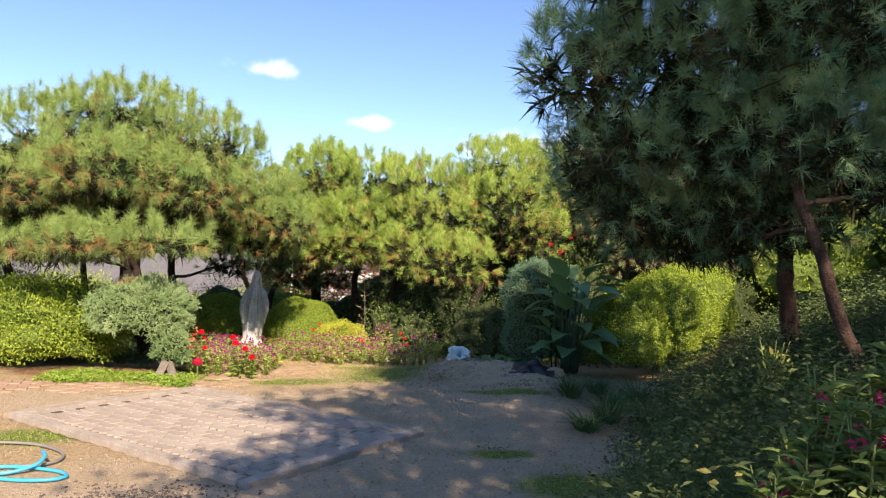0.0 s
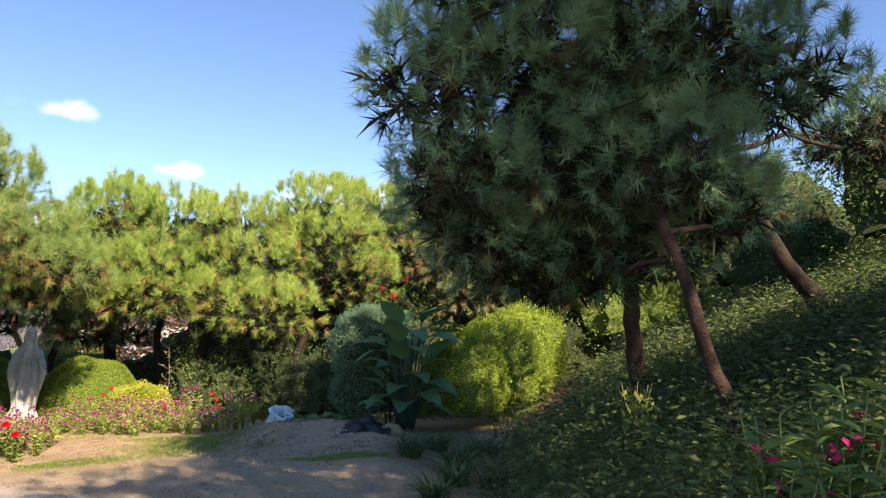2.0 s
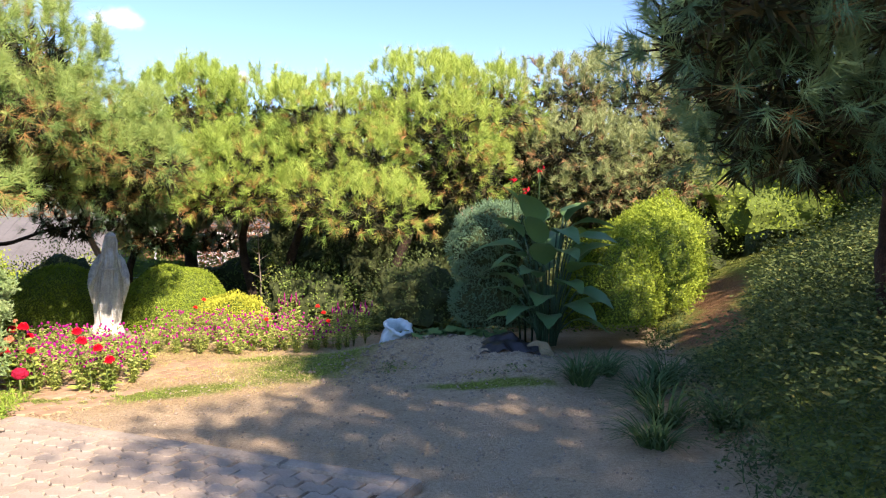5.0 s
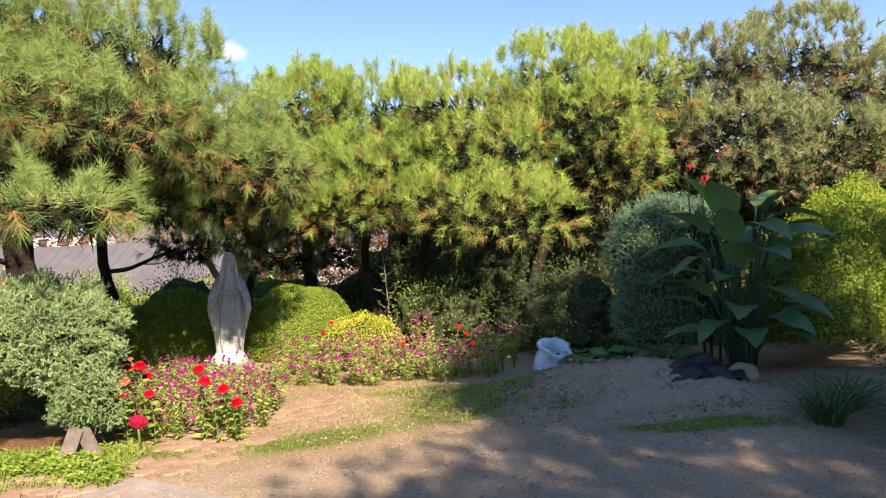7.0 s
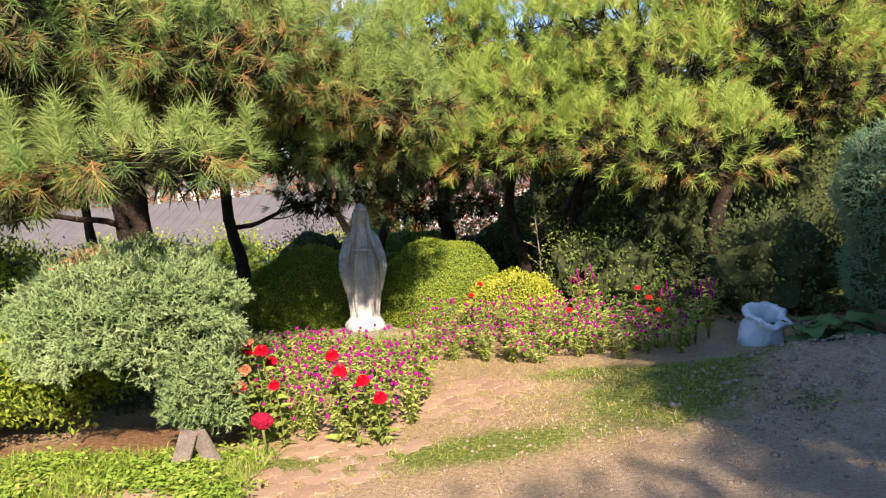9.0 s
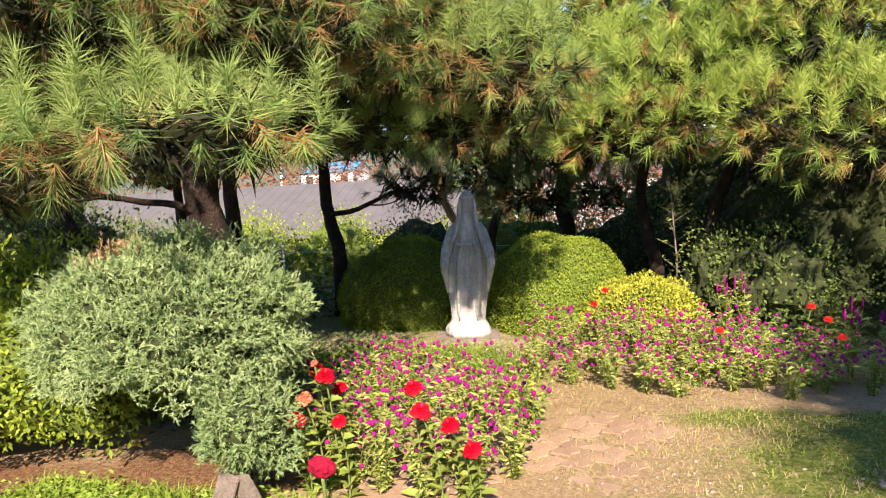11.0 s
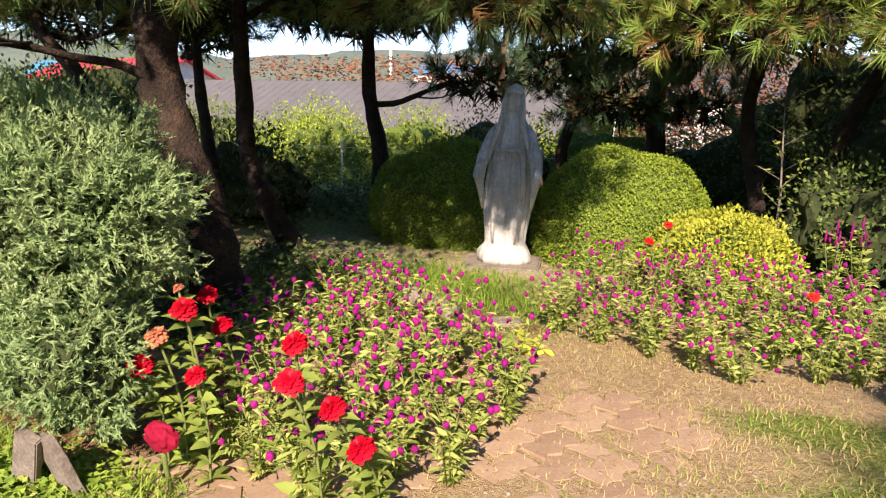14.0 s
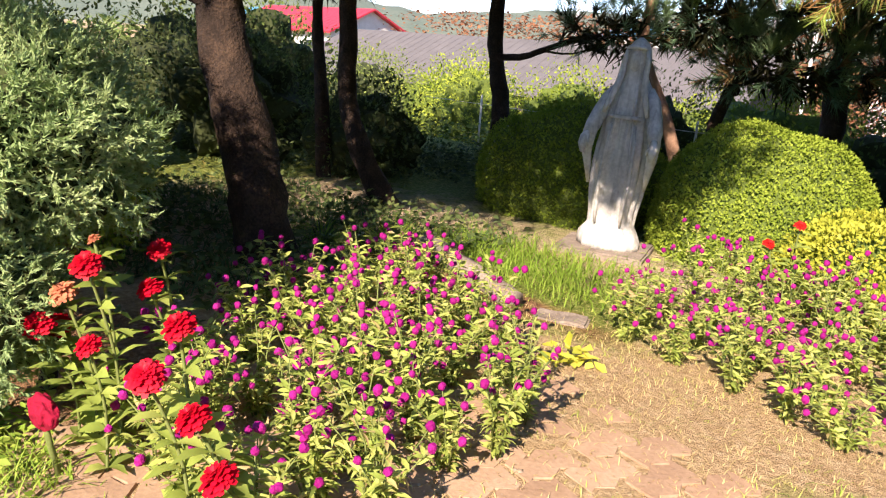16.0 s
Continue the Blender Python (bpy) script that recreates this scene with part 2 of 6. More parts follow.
def leaf_mesh(name, C, D, Nn, mat, tone, length=0.03, width=0.015, fold=0.25, vary=0.3, jitter=0.08):
    """Leaves as folded diamonds: C stalk ends, D tip directions, Nn face normals."""
    N = len(C)
    D = unit(D)
    side = unit(np.cross(D, Nn))
    up = np.cross(side, D)
    L = (length * RNG.uniform(1 - vary, 1 + vary, N))[:, None]
    W = (width * RNG.uniform(1 - vary, 1 + vary, N))[:, None] / 2
    mid = C + D * L * 0.45
    V = np.stack([C, mid + side * W + up * W * fold, C + D * L - up * L * 0.1, mid - side * W + up * W * fold], 1).reshape(-1, 3)
    i = np.arange(N)[:, None] * 4
    F = np.concatenate([i + np.array([[0, 1, 2]]), i + np.array([[0, 2, 3]])])
    t = tone + RNG.normal(0, jitter, N)
    return raw(name, V, F, mat, np.repeat(t, 4))


def broad_mesh(name, C, D, Nn, mat, tone, length=0.06, width=0.03, fold=0.25, vary=0.3, jitter=0.08):
    """Leaves with a rounded outline, bent along the midrib."""
    N = len(C)
    D = unit(D)
    side = unit(np.cross(D, Nn))
    up = np.cross(side, D)
    L = (length * RNG.uniform(1 - vary, 1 + vary, N))[:, None]
    W = (width * RNG.uniform(1 - vary, 1 + vary, N))[:, None] / 2
    p1, p2, p3 = C + D * L * 0.25 + up * L * 0.05, C + D * L * 0.6 + up * L * 0.04, C + D * L - up * L * 0.12
    V = np.stack([C, p1, p2, p3, p1 + side * W * 0.85 + up * W * fold, p2 + side * W * 0.8 + up * W * fold, p1 - side * W * 0.85 + up * W * fold, p2 - side * W * 0.8 + up * W * fold], 1).reshape(-1, 3)
    i = np.arange(N)[:, None] * 8
    F = np.concatenate([i + np.array([t]) for t in ((0, 4, 1), (1, 4, 5), (1, 5, 2), (2, 5, 3), (0, 1, 6), (1, 2, 7), (1, 7, 6), (2, 3, 7))])
    return raw(name, V, F, mat, np.repeat(tone + RNG.normal(0, jitter, N), 8), smooth=True)


def blade_mesh(name, C, D, mat, tone, length=0.2, width=0.008, arch=0.5, seg=4, vary=0.35):
    """Arching grass-like blades."""
    N = len(C)
    L = length * RNG.uniform(1 - vary, 1 + vary, N)
    D = unit(D)
    flat = D * [1, 1, 0] + RNG.normal(0, 0.15, (N, 3)) * [1, 1, 0]
    side = unit(np.cross(flat + 1e-4, [[0, 0, 1.0]]))
    rows = []
    for k in range(seg + 1):
        u = k / seg
        p = C + D * (L * u)[:, None] + unit(flat) * (L * arch * u * u * 0.6)[:, None] - np.array([[0, 0, 1.0]]) * (L * arch * u ** 2.2 * 0.75)[:, None]
        w = width * (1 - u ** 1.6) * 0.5 + 0.0004
        rows += [p - side * w, p + side * w]
    V = np.stack(rows, 1).reshape(-1, 3)
    i = np.arange(N)[:, None] * 2 * (seg + 1)
    F = np.concatenate([i + np.array([[2 * k, 2 * k + 1, 2 * k + 3, 2 * k + 2]]) for k in range(seg)])
    return raw(name, V, F, mat, np.repeat(tone + RNG.normal(0, 0.08, N), 2 * (seg + 1)))


def tube(pts, radii, sides=8, wob=0.0, bm=None):
    """A tapered tube along points, as a bmesh."""
    bm = bm or bmesh.new()
    pts = [Vector(p) for p in pts]
    rings = []
    for i, p in enumerate(pts):
        d = (pts[min(i + 1, len(pts) - 1)] - pts[max(i - 1, 0)]).normalized()
        a = d.cross(Vector((0.3, 1, 0.1))).normalized()
        b = d.cross(a)
        r = radii[i] if hasattr(radii, "__len__") else radii
        ring = []
        for k in range(sides):
            q = 2 * math.pi * k / sides
            rr = r * (1 + wob * noise.noise(p * 7 + Vector((math.cos(q), math.sin(q), 0)) * 1.7))
            ring.append(bm.verts.new(p + a * math.cos(q) * rr + b * math.sin(q) * rr))
        rings.append(ring)
    for r0, r1 in zip(rings, rings[1:]):
        for k in range(sides):
            f = bm.faces.new((r0[k], r0[(k + 1) % sides], r1[(k + 1) % sides], r1[k]))
            f.smooth = True
    bm.faces.new(rings[0][::-1])
    bm.faces.new(rings[-1])
    return bm


def curve_pts(pts, n=8, wob=0.0, seed=0):
    """A smooth line through points, with a little wander."""
    P = [Vector(p) for p in pts]
    out = []
    for i in range(len(P) - 1):
        p0, p1, p2, p3 = P[max(i - 1, 0)], P[i], P[i + 1], P[min(i + 2, len(P) - 1)]
        for k in range(n):
            t = k / n
            q = 0.5 * (2 * p1 + (p2 - p0) * t + (2 * p0 - 5 * p1 + 4 * p2 - p3) * t * t + (3 * p1 - p0 - 3 * p2 + p3) * t ** 3)
            out.append(q + noise.noise_vector(q * 2.3 + Vector((seed, 0, 0))) * wob)
    out.append(P[-1])
    return out


def lumpy(n, r, lump=0.12, freq=2.2, seed=0, lo=-1.0):
    """Random points on a lumpy ellipsoid, with outward normals."""
    d = unit(RNG.normal(size=(int(n * 2.2) + 8, 3)))
    d = d[d[:, 2] > lo][:n]
    k = np.array([1 + lump * noise.noise(Vector(q) * freq + Vector((seed * 3.1, seed, 0))) * 2 for q in d])
    P = d * np.array(r) * k[:, None]
    return P, unit(d / np.array(r))


def lumpy_even(n, r, lump, freq, seed, lo):
    """Evenly spaced points on a lumpy ellipsoid above a level, with outward normals."""
    i = np.arange(n) + 0.5
    z = 1 - (1 - lo) * i / n
    q = i * 2.39996 + seed
    d = unit(np.stack([np.sqrt(1 - z * z) * np.cos(q), np.sqrt(1 - z * z) * np.sin(q), z], 1) + RNG.normal(0, 0.05, (n, 3)))
    k = np.array([1 + lump * noise.noise(Vector(p) * freq + Vector((seed * 3.1, seed, 0))) * 2 for p in d])
    return d * np.array(r) * k[:, None], unit(d / np.array(r))


def core_mesh(r, lump, freq, seed, shrink=0.88, lo=-1.0, at=(0, 0, 0)):
    """The solid core that fills the inside of a bush."""
    bm = bmesh.new()
    bmesh.ops.create_icosphere(bm, subdivisions=4, radius=1)
    for v in bm.verts:
        d = v.co.normalized()
        k = (1 + lump * noise.noise(d * freq + Vector((seed * 3.1, seed, 0))) * 2) * shrink
        z = max(d.z, lo)
        v.co = Vector((d.x * r[0] * k + at[0], d.y * r[1] * k + at[1], z * r[2] * k + at[2]))
    return bm


# ---- ground ----
def bank(x, y):
    xf = 0.92 + (np.clip(y, -20, 14) - 5.08) * 0.36
    s = x - xf
    z = 0.42 * np.where(s > 0.5, s - 0.25, np.where(s > 0, s * s * 0.5, 0)) 
    return np.minimum(z, 5.5)


def ground_z(x, y):
    x, y = np.asarray(x, float), np.asarray(y, float)
    z = bank(x, y)
    mound = 0.21 * np.exp(-(((x - 0.75) / 0.85) ** 2 + ((y - 10.15) / 0.42) ** 2)) + 0.16 * np.exp(-(((x - 1.25) / 0.55) ** 2 + ((y - 9.2) / 0.75) ** 2)) + 0.10 * np.exp(-(((x - 0.0) / 0.6) ** 2 + ((y - 9.9) / 0.5) ** 2))
    z = z + mound - 0.07 * np.clip((y - 10.4) / 1.4, 0, 1)
    drop = np.clip((y - 14.5 + 0.12 * (x + 3)) / 14, 0, 1)
    drop = np.where(x > 3, drop * np.clip((9 - x) / 6, 0, 1), drop)
    z = z - 3.4 * drop * drop * (3 - 2 * drop)
    left = np.clip((-x - 8) / 16, 0, 1)
    z = z - 2.5 * left * left * (1 - drop)
    far = np.clip((np.hypot(x, y) - 150) / 900, 0, 1)
    return z + far * 10


def bumps(x, y):
    return np.array([0.018 * noise.noise(Vector((a * 2.1, b * 2.1, 0))) + 0.010 * noise.noise(Vector((a * 7.3, b * 7.3, 3))) + 0.006 * noise.noise(Vector((a * 19, b * 19, 9))) for a, b in zip(x.ravel(), y.ravel())]).reshape(x.shape)


def axis(lo, hi, step, far):
    mid = np.arange(lo, hi + step / 2, step)
    grow = [step]
    while sum(grow) < far:
        grow.append(grow[-1] * 1.22)
    g = np.cumsum(grow)
    return np.concatenate([lo - g[::-1], mid, hi + g])
gx, gy = axis(-6.0, 4.0, 0.06, 1500), axis(1.5, 13.0, 0.06, 1500)
X, Y = np.meshgrid(gx, gy, indexing="ij")
Z = ground_z(X, Y)
near = (np.abs(X + 1) < 9) & (Y > -4) & (Y < 18)
bz = np.zeros_like(Z)
bz[near] = bumps(X[near], Y[near])
# clods on the soil heap
heap = np.exp(-(((X - 0.8) / 1.1) ** 2 + ((Y - 9.8) / 0.9) ** 2))
bz[near] *= (0.35 + 2.2 * heap[near])


# the paved rectangle: corner, its short and long side
PA = np.array([-0.10, 6.60])
PU = np.array([-1.13, -1.73]) / 2.066     # along the near kerb
PW = np.array([-2.65, 1.75]) / 3.176      # along the side kerb
PLU, PLW = 2.07, 3.20


def in_pave(x, y, grow=0.0):
    u = (x - PA[0]) * PU[0] + (y - PA[1]) * PU[1]
    v = (x - PA[0]) * PW[0] + (y - PA[1]) * PW[1]
    return (u > -grow) & (u < PLU + grow) & (v > -grow) & (v < PLW + grow)


PATH_LINE = ((-6.6, 7.35), (-5.2, 7.75), (-3.9, 8.28), (-3.0, 8.72), (-2.45, 9.2), (-2.12, 9.8), (-1.92, 10.5))
for (ax, ay), (bx, by) in zip(PATH_LINE, PATH_LINE[1:]):
    ln = math.hypot(bx - ax, by - ay)
    u = np.clip(((X - ax) * (bx - ax) + (Y - ay) * (by - ay)) / ln ** 2, 0, 1)
    bz *= 1 - 0.85 * np.exp(-(((X - ax - u * (bx - ax)) ** 2 + (Y - ay - u * (by - ay)) ** 2) / 0.3) ** 2)
Z = Z + bz
Z = np.where(in_pave(X, Y, 0.03), -0.045, Z)
nx, ny = X.shape
V = np.stack([X, Y, Z], -1).reshape(-1, 3)
I = np.arange(nx * ny).reshape(nx, ny)
F = np.stack([I[:-1, :-1], I[1:, :-1], I[1:, 1:], I[:-1, 1:]], -1).reshape(-1, 4)


def blob(x, y, cx, cy, rx, ry, turn=0.0):
    c, s = math.cos(turn), math.sin(turn)
    u, v = (x - cx) * c + (y - cy) * s, -(x - cx) * s + (y - cy) * c
    return np.exp(-((u / rx) ** 2 + (v / ry) ** 2))


GREEN = ((-1.2, 10.45, 0.28, 0.14, 0.3), (-1.75, 9.05, 0.5, 0.2, 0.35), (-0.75, 9.75, 0.55, 0.45, 0.5), (-3.6, 8.75, 1.0, 0.22, 0.15), (-3.0, 11.4, 0.7, 0.5, 0.2), (-0.45, 10.3, 0.5, 0.25, 0), (-3.3, 5.9, 0.5, 0.25, 0.4), (0.55, 6.0, 0.3, 0.12, 0.2), (0.8, 8.7, 0.6, 0.12, -0.3), (1.0, 5.2, 0.4, 0.3, 0.3))


def green_cover(x, y):
    g = sum(blob(x, y, *b) for b in GREEN)
    g = g + np.clip(bank(x, y) * 4, 0, 1) + np.clip((y - 12.2) / 1.5, 0, 1) + np.clip((-x - 6) / 1, 0, 1)
    fields = 0.12 + 0.5 * np.sin(y * 0.11 + 0.02 * x) * np.sin(x * 0.05 + 1)
    return np.where(y > 40, np.clip(fields, 0, 1), np.clip(g, 0, 1))


SANDY = ((-30, 110, 400, 60, 0), (-2.9, 9.6, 2.6, 1.0, 0.3), (-1.6, 9.7, 1.1, 0.8, 0.2), (-2.1, 10.5, 0.8, 0.8, 0), (-3.5, 5.6, 1.6, 1.0, 0.5), (-5, 8.6, 1.6, 0.7, 0), (-2.3, 11.2, 0.8, 0.7, 0))
gro = raw("ground", V, F, M_STEM, green_cover(X, Y).ravel(), smooth=True)
at = gro.attributes.new("sandy", "FLOAT", "POINT")
at.data.foreach_set("value", np.ascontiguousarray(np.clip(sum(blob(X, Y, *b) for b in SANDY), 0, 1), np.float32).ravel())
litter = np.clip(sum(blob(X, Y, *b) for b in ((3.6, 10.0, 0.35, 0.8, -0.55), (4.9, 12.0, 0.35, 1.3, -0.55), (-3.7, 9.4, 0.6, 0.4, 0), (-4.8, 9.0, 0.5, 0.3, 0), (-3.1, 11.22, 0.6, 0.13, -0.1))), 0, 1)
at = gro.attributes.new("litter", "FLOAT", "POINT")
at.data.foreach_set("value", np.ascontiguousarray(litter, np.float32).ravel())


def ground_material():
    m = bpy.data.materials.new("bare_earth_and_turf")
    m.use_nodes = True
    n, l = m.node_tree.nodes, m.node_tree.links
    bs = n["Principled BSDF"]
    tc = n.new("ShaderNodeTexCoord")

    def nse(scale, detail=5.0, rough=0.6):
        t = n.new("ShaderNodeTexNoise")
        t.inputs["Scale"].default_value, t.inputs["Detail"].default_value, t.inputs["Roughness"].default_value = scale, detail, rough
        l.new(tc.outputs["Object"], t.inputs["Vector"])
        return t.outputs["Fac"]

    def ramp(fac, stops):
        r = n.new("ShaderNodeValToRGB")
        r.color_ramp.elements[0].position, r.color_ramp.elements[0].color = stops[0][0], (*stops[0][1], 1)
        r.color_ramp.elements[1].position, r.color_ramp.elements[1].color = stops[-1][0], (*stops[-1][1], 1)
        for p, c in stops[1:-1]:
            r.color_ramp.elements.new(p).color = (*c, 1)
        l.new(fac, r.inputs["Fac"])
        return r.outputs["Color"]

    def over(fac, a, b):
        x = n.new("ShaderNodeMix")
        x.data_type = "RGBA"
        l.new(fac, x.inputs["Factor"])
        l.new(a, x.inputs["A"])
        l.new(b, x.inputs["B"])
        return x.outputs["Result"]

    def edge(attr, noise_fac, soft=0.25):
        a = n.new("ShaderNodeAttribute")
        a.attribute_name = attr
        s = n.new("ShaderNodeMath")
        s.operation = "MULTIPLY_ADD"
        s.inputs[1].default_value = 0.9
        l.new(noise_fac, s.inputs[0])
        l.new(a.outputs["Fac"], s.inputs[2])
        r = n.new("ShaderNodeMapRange")
        r.inputs["From Min"].default_value, r.inputs["From Max"].default_value = 0.82 - soft, 0.82 + soft
        l.new(s.outputs[0], r.inputs["Value"])
        return r.outputs[0]

    big, mid, fine, grit = nse(1.3), nse(6), nse(38), nse(150, 3)
    # earth is set pale and warm to make up for weak light in shade
    earth = over(mid, ramp(fine, [(0.3, (0.33, 0.24, 0.15)), (0.5, (0.56, 0.43, 0.285)), (0.7, (0.70, 0.57, 0.41))]), ramp(grit, [(0.3, (0.30, 0.215, 0.135)), (0.55, (0.54, 0.42, 0.285)), (0.72, (0.70, 0.59, 0.45))]))
    sand = ramp(fine, [(0.3, (0.31, 0.205, 0.105)), (0.5, (0.46, 0.33, 0.185)), (0.7, (0.57, 0.44, 0.275))])
    turf = ramp(fine, [(0.3, (0.08, 0.10, 0.02)), (0.52, (0.19, 0.24, 0.045)), (0.7, (0.36, 0.35, 0.13))])
    leaf = ramp(fine, [(0.25, (0.10, 0.05, 0.025)), (0.5, (0.26, 0.14, 0.07)), (0.75, (0.45, 0.28, 0.15))])
    worn = n.new("ShaderNodeMapRange")
    worn.inputs["From Min"].default_value, worn.inputs["From Max"].default_value, worn.inputs["To Max"].default_value = 0.46, 0.68, 0.35
    l.new(nse(2.6, 8.0, 0.7), worn.inputs["Value"])
    earth = over(worn.outputs[0], earth, ramp(grit, [(0.3, (0.13, 0.09, 0.06)), (0.55, (0.25, 0.185, 0.13)), (0.72, (0.38, 0.30, 0.22))]))
    col = over(edge("sandy", big, 0.35), earth, sand)
    col = over(edge("tone", mid, 0.22), col, turf)
    col = over(edge("litter", mid, 0.22), col, leaf)
    l.new(col, bs.inputs["Base Color"])
    bs.inputs["Roughness"].default_value, bs.inputs["Specular IOR Level"].default_value = 0.95, 0.15
    s = n.new("ShaderNodeMath")
    s.operation = "ADD"
    l.new(fine, s.inputs[0])
    l.new(grit, s.inputs[1])
    bp = n.new("ShaderNodeBump")
    bp.inputs["Strength"].default_value, bp.inputs["Distance"].default_value = 0.8, 0.025
    l.new(s.outputs[0], bp.inputs["Height"])
    l.new(bp.outputs[0], bs.inputs["Normal"])
    return m


gro.materials.clear()
gro.materials.append(ground_material())
ground = tagged(new("ground", gro), "trodden earth with sandy patches, turf and a soil heap", "ground", kind="structure")


def gz(x, y):
    return float(ground_z(np.array(x), np.array(y)))


# ---- pines ----
def pine(name, base, trunk, r0, pads, mat, bark, label, per=70, n=30, length=0.145, width=0.006, dead=0.06, candles=0.1, seed=0, category="pine tree", group="", limb_r=0.027, tone=0.45, inner=0.3, spread=(20, 65), fill=0.84):
    """pads: (x, y, z, rx, rz) of the foliage cushions; trunk: points from the base up."""
    global RNG
    RNG = np.random.default_rng(100 + seed)
    root = thing(name, base, label, category, group)
    B = Vector(base)
    line = curve_pts([Vector(p) - B for p in trunk], 6, 0.03, seed)
    m = len(line)
    part("trunk", tube(line, [r0 * (1.25 if i == 0 else 1) * (1 - 0.62 * i / m) for i in range(m)], 12, 0.25), bark, root)
    Cs, Ds, Ts, Ci, Di = [], [], [], [], []
    nodes = [(p, r0 * (1 - 0.62 * i / m)) for i, p in enumerate(line) if i >= m // 3]
    for j, (x, y, z, rx, rz) in enumerate(sorted(pads, key=lambda q: (Vector(q[:3]) - B - line[2 * m // 3]).length)):
        c = Vector((x, y, z)) - B
        # the limb that carries the cushion
        a, ra = min(nodes, key=lambda q: (q[0] - c).length + abs(q[0].z - c.z + 0.25) * 0.8)
        ra = min(ra * 0.7, limb_r * 1.3)
        mid = a.lerp(c, 0.5) + Vector((0, 0, -0.06)) + noise.noise_vector(c * 1.7) * 0.45 * min(1, (c - a).length)
        tip = c + Vector((0, 0, -rz * 0.35))
        ln = curve_pts([a, mid, tip], 5, 0.16, seed + j)
        nodes += [(q, ra * (1 - 0.6 * i / len(ln))) for i, q in enumerate(ln) if i > 2]
        bm = tube(ln, [ra * (1 - 0.7 * i / len(ln)) for i in range(len(ln))], 7, 0.25)
        for s in range(7):
            q = ln[5 + s % 5]
            e = c + Vector((math.cos(s * 2.4 + j) * rx * 0.75, math.sin(s * 2.4 + j) * rx * 0.75, rz * (-0.3 + 0.09 * s)))
            sub = curve_pts([q, q.lerp(e, 0.5) + noise.noise_vector(e * 3) * 0.1, e], 3, 0.04, s)
            tube(sub, [0.011 * (1 - 0.7 * i / len(sub)) for i in range(len(sub))], 5, 0, bm)
        part("limb", bm, M_BARK, root)
        # tufts of needles over the cushion, each on its own shoot
        area = 4 * math.pi * rx * (rx + 2 * rz) / 3
        Q, Nn = lumpy_even(int(area * per * 0.41), (rx, rx, rz), 0.3, 3.4, seed * 7 + j, -0.7)
        K = len(Q)
        Q = Q * RNG.uniform(fill, 1.04, (K, 1))
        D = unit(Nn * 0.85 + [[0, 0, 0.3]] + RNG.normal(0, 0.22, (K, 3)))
        # tone rises with upward aim: a top-lit look put into the colour
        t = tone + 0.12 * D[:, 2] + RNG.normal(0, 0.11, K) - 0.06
        patch = np.array([noise.noise(Vector(p) * 1.9 + Vector((j * 5.0, seed, 0))) for p in Q + np.array(c)])
        old = ((patch > 0.5 - dead * 2) & (RNG.uniform(size=K) < 0.4)) | (RNG.uniform(size=K) < dead * 0.4) | ((D[:, 2] < 0.05) & (RNG.uniform(size=K) < dead * 5))
        t = np.minimum(t, 0.77)
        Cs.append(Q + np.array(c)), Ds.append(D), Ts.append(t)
        Cs.append((Q - D * 0.05)[old] + np.array(c)), Ds.append(D[old]), Ts.append(RNG.uniform(0.82, 0.98, int(old.sum())))
        # old needles and twigs filling the cushion, blackened so its gaps read as shade
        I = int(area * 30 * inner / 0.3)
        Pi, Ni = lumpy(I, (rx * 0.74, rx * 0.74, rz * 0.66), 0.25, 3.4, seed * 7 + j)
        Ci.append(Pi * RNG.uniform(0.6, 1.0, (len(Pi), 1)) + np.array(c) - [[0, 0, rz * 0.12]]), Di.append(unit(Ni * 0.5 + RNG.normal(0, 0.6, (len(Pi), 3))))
        # upright leading shoots
        U = int(K * candles * 3)
        if U:
            d = unit(RNG.normal(size=(U, 3)) * [1, 1, 0.5] + [[0, 0, 1.1]])
            d[:, 2] = np.abs(d[:, 2])
            p = d * [rx, rx, rz] * 1.1 + np.array(c)
            hgt = RNG.uniform(0.05, 0.24, U)
            for h in (0.1, 0.4, 0.7, 1.0):
                Cs.append(p + np.outer(hgt * h, [0, 0, 1.0])), Ds.append(unit(np.tile([[0, 0, 1.0]], (U, 1)) + RNG.normal(0, 0.12, (U, 3)))), Ts.append(np.full(U, tone + 0.08))
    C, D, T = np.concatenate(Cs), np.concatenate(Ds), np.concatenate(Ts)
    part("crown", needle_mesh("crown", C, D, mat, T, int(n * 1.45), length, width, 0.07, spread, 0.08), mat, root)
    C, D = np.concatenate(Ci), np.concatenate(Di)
    part("dark_inner_needles", needle_mesh("dark_inner_needles", C, D, M_GAP, RNG.uniform(0, 0.8, len(C)), 8, 0.17, 0.026, 0.1, (10, 80)), M_GAP, root)
    return root


